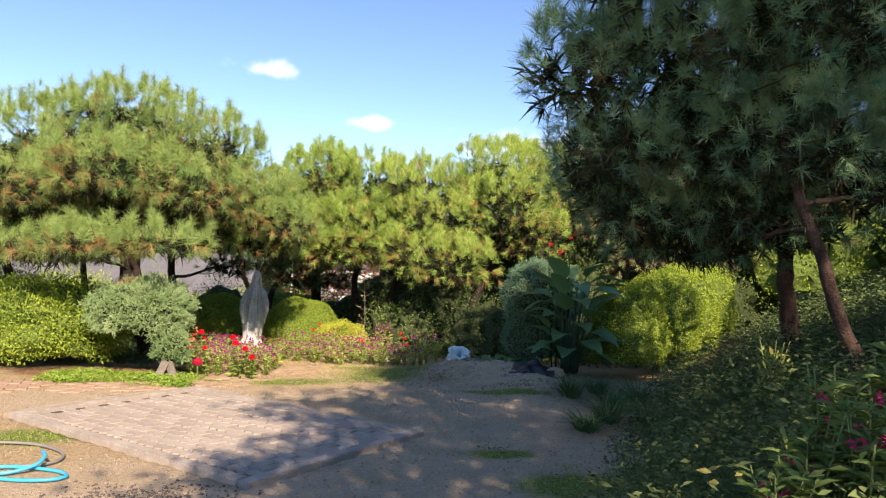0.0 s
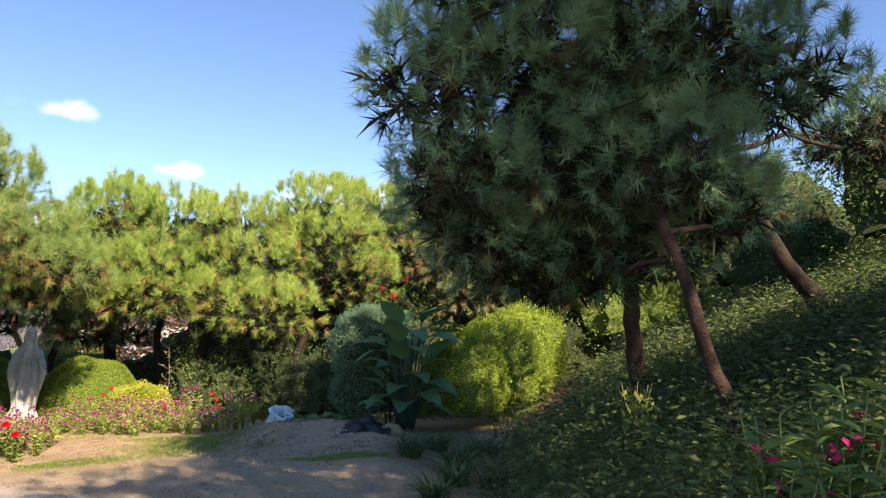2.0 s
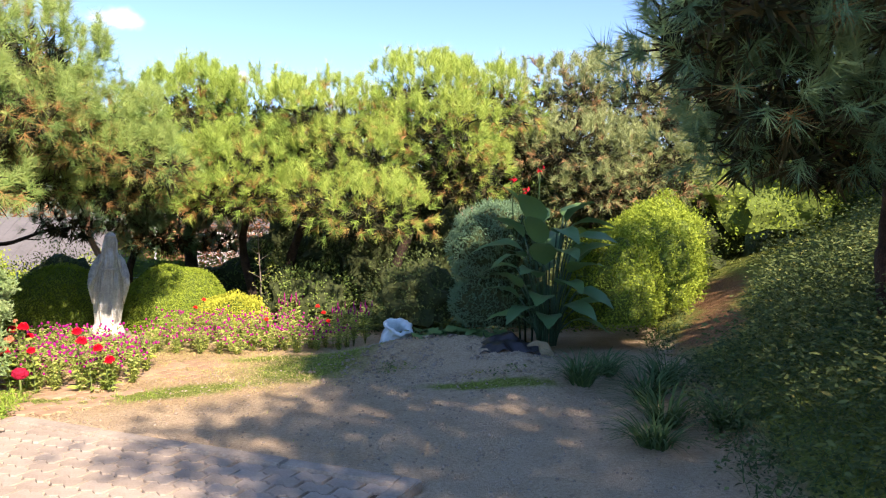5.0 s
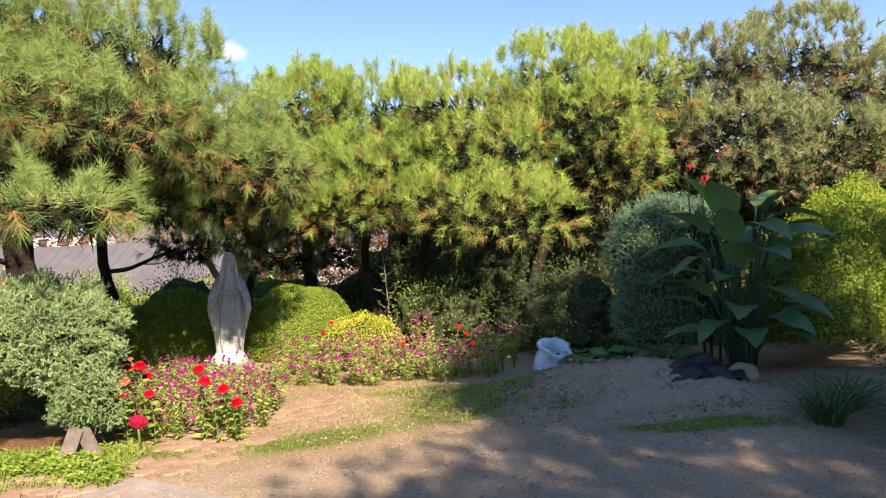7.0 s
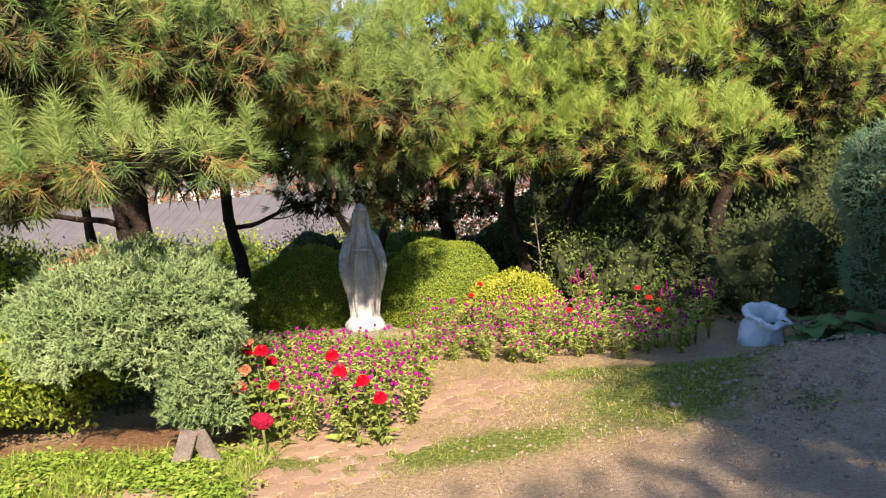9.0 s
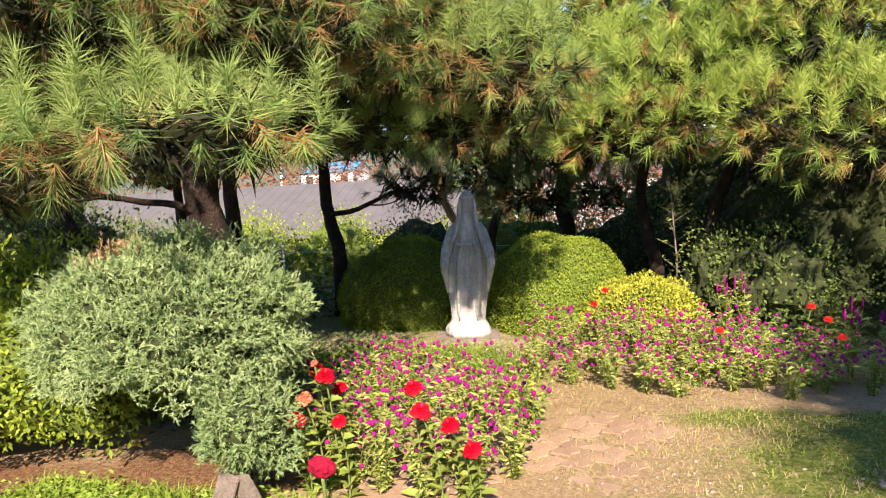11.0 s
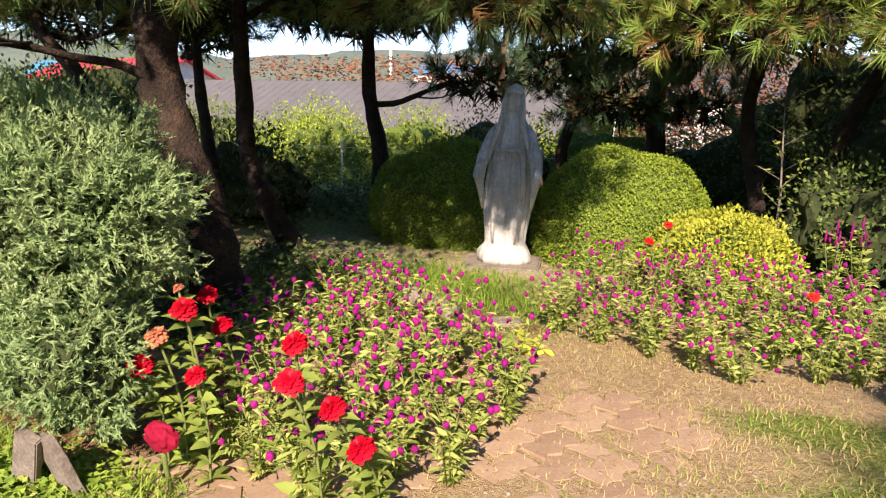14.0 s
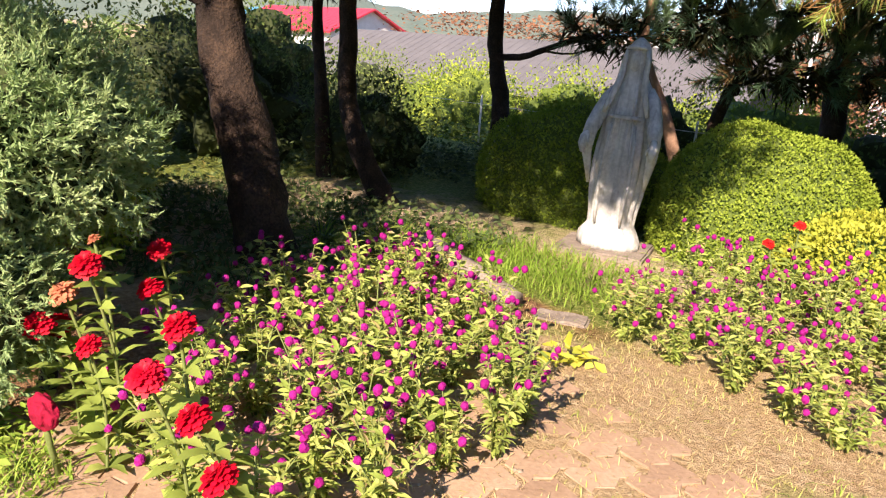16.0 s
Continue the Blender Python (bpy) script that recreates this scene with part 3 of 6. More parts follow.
# some right-hand cushions are added only to shade the statue and boxwood
pine("pine_tree", (-4.20, 10.62, 0.0), [(-4.20, 10.62, -0.1), (-4.28, 10.58, 0.43), (-4.47, 10.55, 1.11), (-4.54, 10.55, 1.7), (-4.5, 10.6, 2.4), (-4.6, 10.7, 3.1)], 0.16, [
    (-5.75, 10.80, 2.86, 1.05, 0.75), (-4.76, 10.80, 3.24, 1.10, 0.66), (-3.73, 10.80, 2.95, 0.90, 0.62), (-2.99, 11.00, 2.35, 0.78, 0.48),
    (-5.79, 10.00, 2.33, 0.82, 0.34), (-4.51, 9.80, 2.55, 0.93, 0.38), (-3.64, 10.20, 2.40, 0.85, 0.34), (-3.45, 8.95, 1.64, 0.55, 0.12), (-4.35, 8.85, 1.59, 0.60, 0.13),
    (-5.05, 9.00, 1.50, 0.65, 0.14), (-2.55, 10.95, 2.02, 0.6, 0.25), (-2.9, 10.9, 2.3, 0.45, 0.2), (-2.8, 11.3, 1.72, 0.5, 0.16), (-7.12, 10.50, 2.36, 0.99, 0.6), (-3.65, 11.9, 1.8, 0.5, 0.16), (-3.9, 11.35, 2.25, 0.65, 0.16), (-6.3, 11.0, 1.95, 0.6, 0.18), (-4.2, 11.8, 2.5, 1.0, 0.4), (-5.5, 11.8, 2.3, 0.9, 0.4)],
    M_PINE, M_BARK, "broad umbrella-shaped pine with orange dead needles over a juniper", seed=1, per=92, inner=0.38, n=38, width=0.0042, length=0.135, limb_r=0.022, dead=0.13, spread=(15, 88), candles=0.06)
pine("pine_tree", (-4.98, 12.3, 0.0), [(-4.95, 12.3, -0.1), (-5.2, 12.2, 0.4), (-5.34, 12.2, 0.71), (-5.35, 12.2, 1.5), (-5.39, 12.3, 2.2), (-5.2, 12.4, 2.8)], 0.095, [(-5.6, 12.6, 2.6, 0.9, 0.4), (-4.8, 12.8, 2.9, 0.8, 0.4), (-6.4, 12.4, 2.3, 0.8, 0.35), (-6.0, 12.5, 1.85, 0.6, 0.22), (-4.6, 12.9, 2.0, 0.6, 0.22)], M_PINE, M_BARK, "slender dark pine leaning over the flower bed", seed=2, per=60, n=24, width=0.005)
pine("pine_tree", (-5.05, 13.8, 0.0), [(-5.05, 13.8, -0.3), (-5.03, 13.8, 0.52), (-5.13, 13.8, 1.06), (-5.14, 13.8, 1.85), (-5.0, 14.0, 2.6)], 0.10, [(-4.6, 14.0, 2.5, 0.9, 0.4), (-5.5, 14.2, 2.8, 0.9, 0.4), (-4.1, 13.9, 1.35, 0.45, 0.22), (-3.9, 14.2, 2.1, 0.6, 0.3), (-5.0, 13.5, 1.9, 0.6, 0.22), (-5.9, 13.9, 2.0, 0.6, 0.25)], M_PINE_B, M_BARK, "dark forked pine behind the clipped shrubs", seed=3, per=60, n=24, width=0.005)
pine("pine_tree", (-7.4, 12.6, 0.0), [(-7.3, 12.6, -0.5), (-7.35, 12.5, 0.6), (-7.5, 12.4, 1.3), (-8.0, 12.4, 1.8), (-7.9, 12.4, 2.3)], 0.10, [(-8.0, 12.4, 2.3, 1.0, 0.5), (-7.0, 12.8, 2.6, 1.0, 0.5), (-9.2, 12.4, 2.2, 1.0, 0.5), (-7.3, 13.4, 2.0, 0.7, 0.3)], M_PINE, M_BARK, "crooked pine at the slope's edge", seed=4, per=60, n=24, width=0.005)
pine("pine_tree", (-2.70, 15.6, -0.1), [(-2.66, 15.6, -0.3), (-2.69, 15.6, 0.54), (-2.72, 15.6, 1.3), (-2.5, 15.2, 2.0), (-2.4, 14.6, 2.7)], 0.13, [
    (-2.50, 14.00, 2.73, 0.86, 0.74), (-2.82, 13.60, 2.03, 0.71, 0.48), (-2.37, 14.40, 3.2, 0.63, 0.48), (-2.08, 13.60, 1.96, 0.69, 0.46), (-3.3, 14.6, 2.5, 0.80, 0.48)], M_PINE_Y, M_BARK, "bushy pine with several dark crooked trunks", seed=5, n=28, width=0.006, per=60, dead=0.15)
pine("pine_tree", (-1.57, 14.4, 0.0), [(-1.5, 14.4, -0.2), (-1.6, 14.4, 0.35), (-1.75, 14.45, 1.18), (-1.5, 14.3, 2.0), (-1.4, 14.2, 2.8)], 0.085, [
    (-1.42, 14.00, 2.89, 0.86, 0.54), (-1.54, 13.50, 2.08, 0.92, 0.50), (-1.8, 13.1, 1.68, 0.6, 0.28), (-1.2, 13.2, 1.75, 0.5, 0.26), (-0.92, 13.60, 2.22, 0.80, 0.46)], M_PINE_Y, M_BARK, "yellowish-green pine with a leaning trunk", seed=6, n=28, width=0.006, per=60, dead=0.16)
pine("pine_tree", (-1.1, 14.6, 0.0), [(-1.15, 14.6, -0.2), (-1.05, 14.6, 0.6), (-0.9, 14.4, 1.2), (-0.5, 14.0, 2.0), (-0.4, 13.6, 2.6)], 0.09, [
    (-0.52, 13.40, 2.78, 0.83, 0.54), (-0.07, 13.00, 2.23, 0.80, 0.43), (0.06, 12.60, 1.52, 0.76, 0.38), (-0.45, 12.80, 1.70, 0.67, 0.36)], M_PINE_Y, M_BARK, "sunlit yellow-green pine with low branches", seed=7, n=28, width=0.006, per=60, dead=0.12, tone=0.52)
pine("pine_tree", (0.55, 13.9, 0.0), [(0.55, 13.9, -0.2), (0.6, 13.9, 0.7), (0.9, 13.8, 1.6), (1.1, 13.8, 2.6)], 0.10, [
    (0.94, 13.60, 3.16, 0.97, 0.54), (1.13, 13.00, 2.58, 0.80, 0.48), (1.90, 14.00, 3.2, 0.90, 0.54), (1.50, 13.40, 2.11, 0.71, 0.50), (0.4, 13.6, 2.9, 0.57, 0.36)], M_PINE_Y, M_BARK, "yellow-green pine behind the soil heap", seed=8, n=28, width=0.006, per=60, dead=0.12, tone=0.52)
pine("pine_tree", (4.4, 15.4, 0.6), [(4.4, 15.4, 0.2), (4.3, 15.3, 1.4), (4.4, 15.2, 2.4), (4.5, 15.2, 3.4)], 0.12, [
    (3.56, 15.00, 3.44, 1.02, 0.65), (4.89, 15.00, 3.56, 1.15, 0.78), (5.95, 15.00, 2.97, 1.02, 0.8), (3.74, 14.50, 2.55, 1.05, 0.55), (4.88, 14.30, 2.15, 1.1, 0.6), (3.95, 14.30, 1.86, 0.71, 0.42), (2.7, 14.9, 2.7, 0.7, 0.5), (7.3, 15.5, 3.2, 1.1, 0.8)], M_PINE_G, M_BARK, "pale grey-green pine with browning needles", seed=9, n=18, width=0.01, per=52, dead=0.16)
pine("pine_tree", (-3.55, 15.2, 0.0), [(-3.5, 15.2, -0.3), (-3.6, 15.2, 0.5), (-3.4, 15.1, 1.2), (-3.2, 15.0, 2.2)], 0.08, [(-3.0, 14.8, 1.15, 0.6, 0.25), (-3.7, 14.9, 1.5, 0.7, 0.3), (-2.6, 15.1, 1.7, 0.7, 0.3), (-3.9, 15.3, 2.2, 0.8, 0.35), (-3.1, 15.2, 2.6, 0.8, 0.4), (-2.3, 15.4, 1.1, 0.5, 0.2)], M_PINE_B, M_BARK, "dark pine with low level branches behind the statue", seed=13, n=24, width=0.008, per=60)
TX, TY = -6.15, 12.7
pine("pine_tree", (TX, TY, -0.1), [(TX, TY, -0.4), (TX - 0.05, TY, 0.6), (TX - 0.15, TY, 1.3), (TX - 0.1, TY + 0.1, 2.4)], 0.075, [(-6.3, 14.4, 2.3, 1.0, 0.4), (-7.2, 14.6, 2.7, 1.0, 0.4), (-5.4, 14.6, 2.1, 0.7, 0.3), (-6.6, 14.8, 3.1, 1.0, 0.4), (-8.3, 14.4, 2.3, 0.9, 0.4), (-7.2, 13.6, 1.8, 0.7, 0.25), (-8.6, 13.2, 1.9, 0.7, 0.25)], M_PINE_B, M_BARK, "dark pine among others at the slope's edge", seed=14, n=18, width=0.009, per=40)
pine("pine_tree", (-0.3, 16.6, 0.0), [(-0.3, 16.6, -0.4), (-0.4, 16.6, 1.0), (-0.2, 16.5, 2.0), (-0.2, 16.4, 3.0)], 0.09, [(-0.3, 16.2, 2.6, 1.2, 0.6), (-1.4, 16.4, 2.3, 1.0, 0.5), (0.8, 16.3, 2.4, 1.0, 0.6), (-2.2, 16.6, 2.7, 1.0, 0.5), (1.9, 16.2, 2.3, 1.0, 0.7), (2.9, 16.4, 2.6, 1.0, 0.7)], M_PINE_B, M_BARK, "dark pine closing the row behind", seed=15, n=14, width=0.011, per=34)
pine("pine_tree", (-3.55, 14.3, 0.0), [(-3.5, 14.3, -0.2), (-3.6, 14.3, 0.5), (-3.82, 14.2, 1.0), (-3.94, 14.2, 1.4), (-3.85, 14.25, 2.1)], 0.062, [(-3.9, 14.1, 2.2, 0.5, 0.25), (-3.4, 14.2, 2.5, 0.6, 0.3)], M_PINE, M_ORANGEBARK, "young pine with orange bark, coloured as if sunlit, behind the statue", seed=16, n=24, width=0.007, per=60)
# the dark pine over the bank
pine("pine_tree", (3.04, 5.2, 0.7), [(3.08, 5.2, 0.5), (2.98, 5.2, 0.95), (2.84, 5.2, 1.35), (2.71, 5.2, 1.7), (2.58, 5.22, 2.02), (2.5, 5.35, 2.5), (2.41, 5.5, 3.14), (2.4, 5.5, 4.2)], 0.06, [
    (0.98, 5.60, 3.06, 0.46, 0.32), (1.47, 5.80, 2.91, 0.60, 0.45), (1.22, 5.60, 2.46, 0.43, 0.25), (1.53, 5.60, 3.45, 0.60, 0.42), (2.19, 5.60, 3.12, 0.75, 0.50), (2.74, 5.40, 3.39, 0.74, 0.55),
    (2.07, 5.80, 2.48, 0.66, 0.34), (1.46, 6.00, 2.11, 0.41, 0.22), (2.03, 6.60, 1.86, 0.56, 0.2), (2.60, 5.50, 2.53, 0.68, 0.36), (3.15, 5.60, 2.30, 0.49, 0.3), (2.49, 6.00, 2.06, 0.58, 0.22), (2.46, 6.60, 1.82, 0.56, 0.18),
    (1.75, 6.2, 2.02, 0.5, 0.2), (2.75, 6.3, 2.2, 0.6, 0.25), (3.2, 6.3, 2.4, 0.6, 0.3), (1.2, 6.1, 2.3, 0.4, 0.2), (2.9, 6.0, 1.95, 0.45, 0.18), (3.6, 6.5, 2.65, 0.6, 0.3), (1.6, 6.3, 2.5, 0.5, 0.25), (2.0, 5.4, 4.1, 0.9, 0.5), (2.9, 5.2, 4.3, 0.9, 0.5), (1.3, 5.7, 3.95, 0.5, 0.35), (3.6, 5.6, 3.3, 0.7, 0.4), (2.3, 5.6, 4.9, 0.8, 0.5)], M_PINE_B, M_BARK_R, "dark blue-green pine leaning over the bank", seed=10, n=34, width=0.0046, per=62, dead=0.02, tone=0.52, spread=(15, 85), limb_r=0.02)
pine("pine_tree", (3.72, 7.62, 0.75), [(3.75, 7.65, 0.5), (3.62, 7.55, 1.1), (3.46, 7.36, 1.57), (3.42, 7.25, 2.1), (3.38, 7.1, 2.8), (3.3, 7.0, 3.8)], 0.10, [(2.9, 7.0, 3.2, 0.75, 0.45), (2.4, 7.2, 2.7, 0.6, 0.25), (3.5, 7.0, 3.8, 0.7, 0.35), (4.2, 6.9, 2.6, 0.6, 0.25)], M_PINE_B, M_BARK_R, "straight pine with flaking grey bark on the bank", seed=11, n=24, width=0.007, per=55, dead=0.06)
pine("pine_tree", (5.7, 7.2, 1.35), [(5.75, 7.2, 1.1), (5.6, 7.2, 1.6), (5.09, 7.2, 2.12), (4.71, 7.2, 2.7), (4.3, 7.3, 3.5)], 0.12, [(4.4, 7.3, 3.75, 0.6, 0.3), (6.6, 7.8, 3.6, 0.7, 0.35), (7.2, 8.2, 3.9, 1.0, 0.45)], M_PINE_B, M_BARK, "dark pine leaning far over the bank", seed=12, n=18, width=0.009, per=38, dead=0.06)
# tall unseen pines added behind to shade the yard: crown's edge at each height
EDGE = ((5.0, -2.4), (5.6, -2.2), (6.0, -1.7), (6.5, -1.75), (7.05, -2.35), (7.75, -1.6), (8.35, -1.3), (8.95, -1.35), (9.5, -1.35))
for k, (x, cols) in enumerate(((3.0, (0, 1)), (5.4, (2,)))):
    zb = gz(x, -2.0)
    pads = [(xe + 0.4 * h + 1.35 + 1.1 * c, -2.0 + 0.15 * math.sin(h * 3 + c), h, 0.95, 0.5) for h, xe in EDGE for c in cols]
    # crowns kept thin so some sun leaks through and lifts the shade
    pine("pine_tree", (x, -2.0, zb), [(x, -2.0, zb - 0.2), (x + 0.1, -2.0, zb + 2), (x, -1.9, zb + 4.5), (x + 0.1, -2.0, 9.3)], 0.19, pads, M_PINE_B, M_BARK_R, "unseen tall dark pine added to shade the yard", seed=20 + k, n=20, width=0.009, per=62, length=0.17, dead=0.03, candles=0.0, inner=0.02, fill=0.3)
# one more unseen pine, placed to keep the bank in shade
x, y, h = 7.0, -1.5, 4.4
zb = gz(x, y)
pine("pine_tree", (x, y, zb), [(x, y, zb - 0.2), (x + 0.1, y, zb + 2), (x, y + 0.1, zb + 3), (x + 0.1, y, zb + h - 0.8)], 0.17, [(x + math.cos(i * 2.4) * (1.25 - 0.08 * i), y + math.sin(i * 2.4) * (1.25 - 0.08 * i), zb + 2.6 + i * (h - 3.0) / 9, 1.15 - 0.05 * i, 0.5) for i in range(10)], M_PINE_B, M_BARK_R, "unseen tall dark pine added to shade the yard", seed=22, n=9, width=0.03, per=34, length=0.2, dead=0.03, candles=0.0)


# ---- shrubs ----
def shrub(name, at, r, mat, label, category="shrub", n=6000, leaf=(0.024, 0.013), lump=0.08, freq=2.2, seed=0, lo=-0.5, tone=0.45, needle=False, stem=None, shrink=0.9, rough=0.03, base=0.0, brown=None):
    """A dense bush: solid filler core within, leaves over its outline."""
    global RNG
    RNG = np.random.default_rng(500 + seed)
    root = thing(name, (at[0], at[1], base), label, category)
    o = np.array([[0, 0, at[2] - base]])
    even = name == "boxwood"
    part("filler_core", core_mesh(r, lump, freq, seed, 0.95 if even else shrink, lo, o[0]), M_CORE_G if even or mat in (M_GOLD, M_PRIVET) else M_CORE_D, root)
    P, Nn = lumpy(n, r, lump, freq, seed, lo)
    P = P * RNG.uniform(0.95 if even else 0.9, 1.0 + rough, (len(P), 1))
    patch = np.array([noise.noise(Vector(p) * 4.0 + Vector((seed, 0, 0))) for p in P])
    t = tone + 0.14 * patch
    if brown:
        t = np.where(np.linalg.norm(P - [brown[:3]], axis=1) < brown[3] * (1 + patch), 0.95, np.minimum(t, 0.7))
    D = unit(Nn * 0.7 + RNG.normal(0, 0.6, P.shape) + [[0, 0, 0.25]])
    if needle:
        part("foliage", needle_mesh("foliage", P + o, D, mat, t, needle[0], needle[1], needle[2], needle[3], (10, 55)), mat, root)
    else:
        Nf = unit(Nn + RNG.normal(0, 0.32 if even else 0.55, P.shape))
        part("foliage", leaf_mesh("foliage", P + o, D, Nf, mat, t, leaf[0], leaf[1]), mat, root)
    if stem:
        for s in stem:
            part("stem", tube(curve_pts([Vector(q) - root.location for q in s], 4, 0.01, seed), [0.035, 0.03, 0.026, 0.024, 0.022, 0.02, 0.018, 0.016, 0.014][:4 * (len(s) - 1) + 1], 8, 0.3), M_BARK, root)
    return root


# the two tones differ because sun and shade are put into leaf colour
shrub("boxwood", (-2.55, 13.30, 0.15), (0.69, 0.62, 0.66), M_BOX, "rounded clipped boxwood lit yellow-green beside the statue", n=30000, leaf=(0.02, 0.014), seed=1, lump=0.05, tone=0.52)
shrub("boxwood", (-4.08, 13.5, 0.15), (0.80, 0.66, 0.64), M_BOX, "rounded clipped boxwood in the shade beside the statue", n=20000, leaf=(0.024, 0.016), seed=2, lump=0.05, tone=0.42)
shrub("golden_shrub", (-1.72, 12.65, 0.06), (0.46, 0.42, 0.38), M_GOLD, "low golden-leaved shrub behind purple flowers", n=13000, leaf=(0.028, 0.017), seed=3, lump=0.12, rough=0.10, tone=0.42)
shrub("juniper", (-3.76, 9.12, 0.80), (0.60, 0.46, 0.37), M_JUNI, "rounded grey-green juniper with a brown patch on top", n=7200, seed=4, lump=0.15, freq=5.0, needle=(18, 0.022, 0.0062, 0.05), stem=[((-3.50, 9.2, -0.05), (-3.46, 9.22, 0.3), (-3.6, 9.2, 0.62))], rough=0.07, lo=-0.62, tone=0.48, brown=(-0.12, -0.16, 0.36, 0.13))
shrub("juniper", (-3.32, 8.98, 0.42), (0.19, 0.17, 0.24), M_JUNI, "low drooping juniper branch beside the flowers", n=1500, seed=24, lump=0.25, needle=(18, 0.022, 0.0062, 0.05), rough=0.15, lo=-0.9, tone=0.42)
shrub("privet_hedge", (-5.35, 9.55, 0.45), (1.15, 0.7, 0.62), M_PRIVET, "loose yellow-green privet bush beside the paved path", n=17000, leaf=(0.042, 0.02), seed=5, lump=0.14, rough=0.14)
shrub("privet_hedge", (-7.6, 9.2, 0.4), (1.3, 0.8, 0.7), M_PRIVET, "loose yellow-green privet bush beside the paved path", n=9000, leaf=(0.05, 0.022), seed=6, lump=0.14, rough=0.14)
shrub("cypress_shrub", (1.55, 11.35, 1.05), (0.60, 0.52, 0.60), M_CONE, "clipped blue-green cypress rising in two tiers", n=3600, seed=7, lump=0.07, tone=0.74, needle=(18, 0.026, 0.006, 0.055), lo=-0.5)
shrub("cypress_shrub", (1.55, 11.4, 0.45), (0.58, 0.5, 0.42), M_CONE, "lower tier of a clipped blue-green cypress", n=2300, seed=8, lump=0.08, tone=0.68, needle=(18, 0.026, 0.006, 0.055), lo=-0.7)
for k, (x, y, z, rx, ry, rz) in enumerate(((2.75, 10.75, 0.6, 0.6, 0.5, 0.72), (3.35, 11.1, 0.75, 0.6, 0.55, 0.80), (3.9, 11.9, 0.85, 0.6, 0.6, 0.8), (4.5, 13.0, 1.0, 0.7, 0.7, 0.8))):
    shrub("hedge", (x, y, z), (rx, ry, rz), M_PRIVET, "dense bright green hedge shrub along a leaf-strewn path", n=12000, leaf=(0.035, 0.018), seed=10 + k, lump=0.12, rough=0.08, tone=0.48, base=gz(x, y))
# the thicket under and behind the pines; darker bushes carry shade in their colour
for k, (x, y, z, rx, ry, rz, mt, tn, lf) in enumerate((
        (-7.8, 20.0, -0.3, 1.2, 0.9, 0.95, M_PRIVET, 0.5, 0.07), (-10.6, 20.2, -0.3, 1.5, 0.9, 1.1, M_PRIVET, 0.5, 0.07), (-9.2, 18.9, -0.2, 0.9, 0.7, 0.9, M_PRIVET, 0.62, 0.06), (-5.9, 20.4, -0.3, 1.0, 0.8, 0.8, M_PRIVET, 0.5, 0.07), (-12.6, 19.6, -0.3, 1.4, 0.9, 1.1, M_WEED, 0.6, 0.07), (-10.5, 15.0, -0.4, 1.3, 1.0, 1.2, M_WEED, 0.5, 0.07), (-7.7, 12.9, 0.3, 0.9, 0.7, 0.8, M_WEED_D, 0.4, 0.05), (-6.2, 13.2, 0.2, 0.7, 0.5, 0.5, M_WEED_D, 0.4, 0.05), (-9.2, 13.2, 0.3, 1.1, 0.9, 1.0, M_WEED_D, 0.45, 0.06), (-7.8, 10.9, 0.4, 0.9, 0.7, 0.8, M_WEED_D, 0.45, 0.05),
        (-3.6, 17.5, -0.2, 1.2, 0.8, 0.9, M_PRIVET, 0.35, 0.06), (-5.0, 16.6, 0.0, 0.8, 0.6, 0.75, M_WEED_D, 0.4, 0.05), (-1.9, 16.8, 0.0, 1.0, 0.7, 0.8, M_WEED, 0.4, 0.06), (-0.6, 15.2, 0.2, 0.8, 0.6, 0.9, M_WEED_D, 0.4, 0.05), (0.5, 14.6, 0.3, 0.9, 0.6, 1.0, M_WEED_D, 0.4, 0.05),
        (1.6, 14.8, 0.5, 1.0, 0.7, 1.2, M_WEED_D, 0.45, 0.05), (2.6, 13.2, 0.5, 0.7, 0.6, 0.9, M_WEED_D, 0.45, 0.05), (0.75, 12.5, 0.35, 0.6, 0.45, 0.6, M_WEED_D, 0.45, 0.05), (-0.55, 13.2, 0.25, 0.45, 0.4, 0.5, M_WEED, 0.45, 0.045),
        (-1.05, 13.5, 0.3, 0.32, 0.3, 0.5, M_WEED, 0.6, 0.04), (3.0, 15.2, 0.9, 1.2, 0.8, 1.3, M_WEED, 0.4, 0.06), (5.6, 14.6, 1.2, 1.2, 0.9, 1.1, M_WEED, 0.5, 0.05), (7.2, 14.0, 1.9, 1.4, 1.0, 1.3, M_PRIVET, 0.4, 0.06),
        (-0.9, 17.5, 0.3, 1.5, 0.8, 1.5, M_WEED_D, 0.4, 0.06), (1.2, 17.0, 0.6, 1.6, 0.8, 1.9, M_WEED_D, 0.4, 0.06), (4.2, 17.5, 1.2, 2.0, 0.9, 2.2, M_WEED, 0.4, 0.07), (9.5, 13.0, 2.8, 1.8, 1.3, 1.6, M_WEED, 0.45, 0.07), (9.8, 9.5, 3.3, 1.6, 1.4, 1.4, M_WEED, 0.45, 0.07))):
    zg = gz(x, y)
    shrub("wild_shrub", (x, y, max(z, zg + rz * 0.45)), (rx, ry, rz), mt, "untrimmed leafy shrub growing beneath the pines", n=int(3000 * rx), leaf=(lf, lf * 0.5), seed=30 + k, lump=0.24, freq=2.8, rough=0.22, tone=tn, base=zg, shrink=0.82)


# ---- the statue ----
def interp(z, table):
    for (z0, a), (z1, b) in zip(table, table[1:]):
        if z <= z1:
            t = (z - z0) / (z1 - z0)
            return a + (b - a) * t
    return table[-1][1]


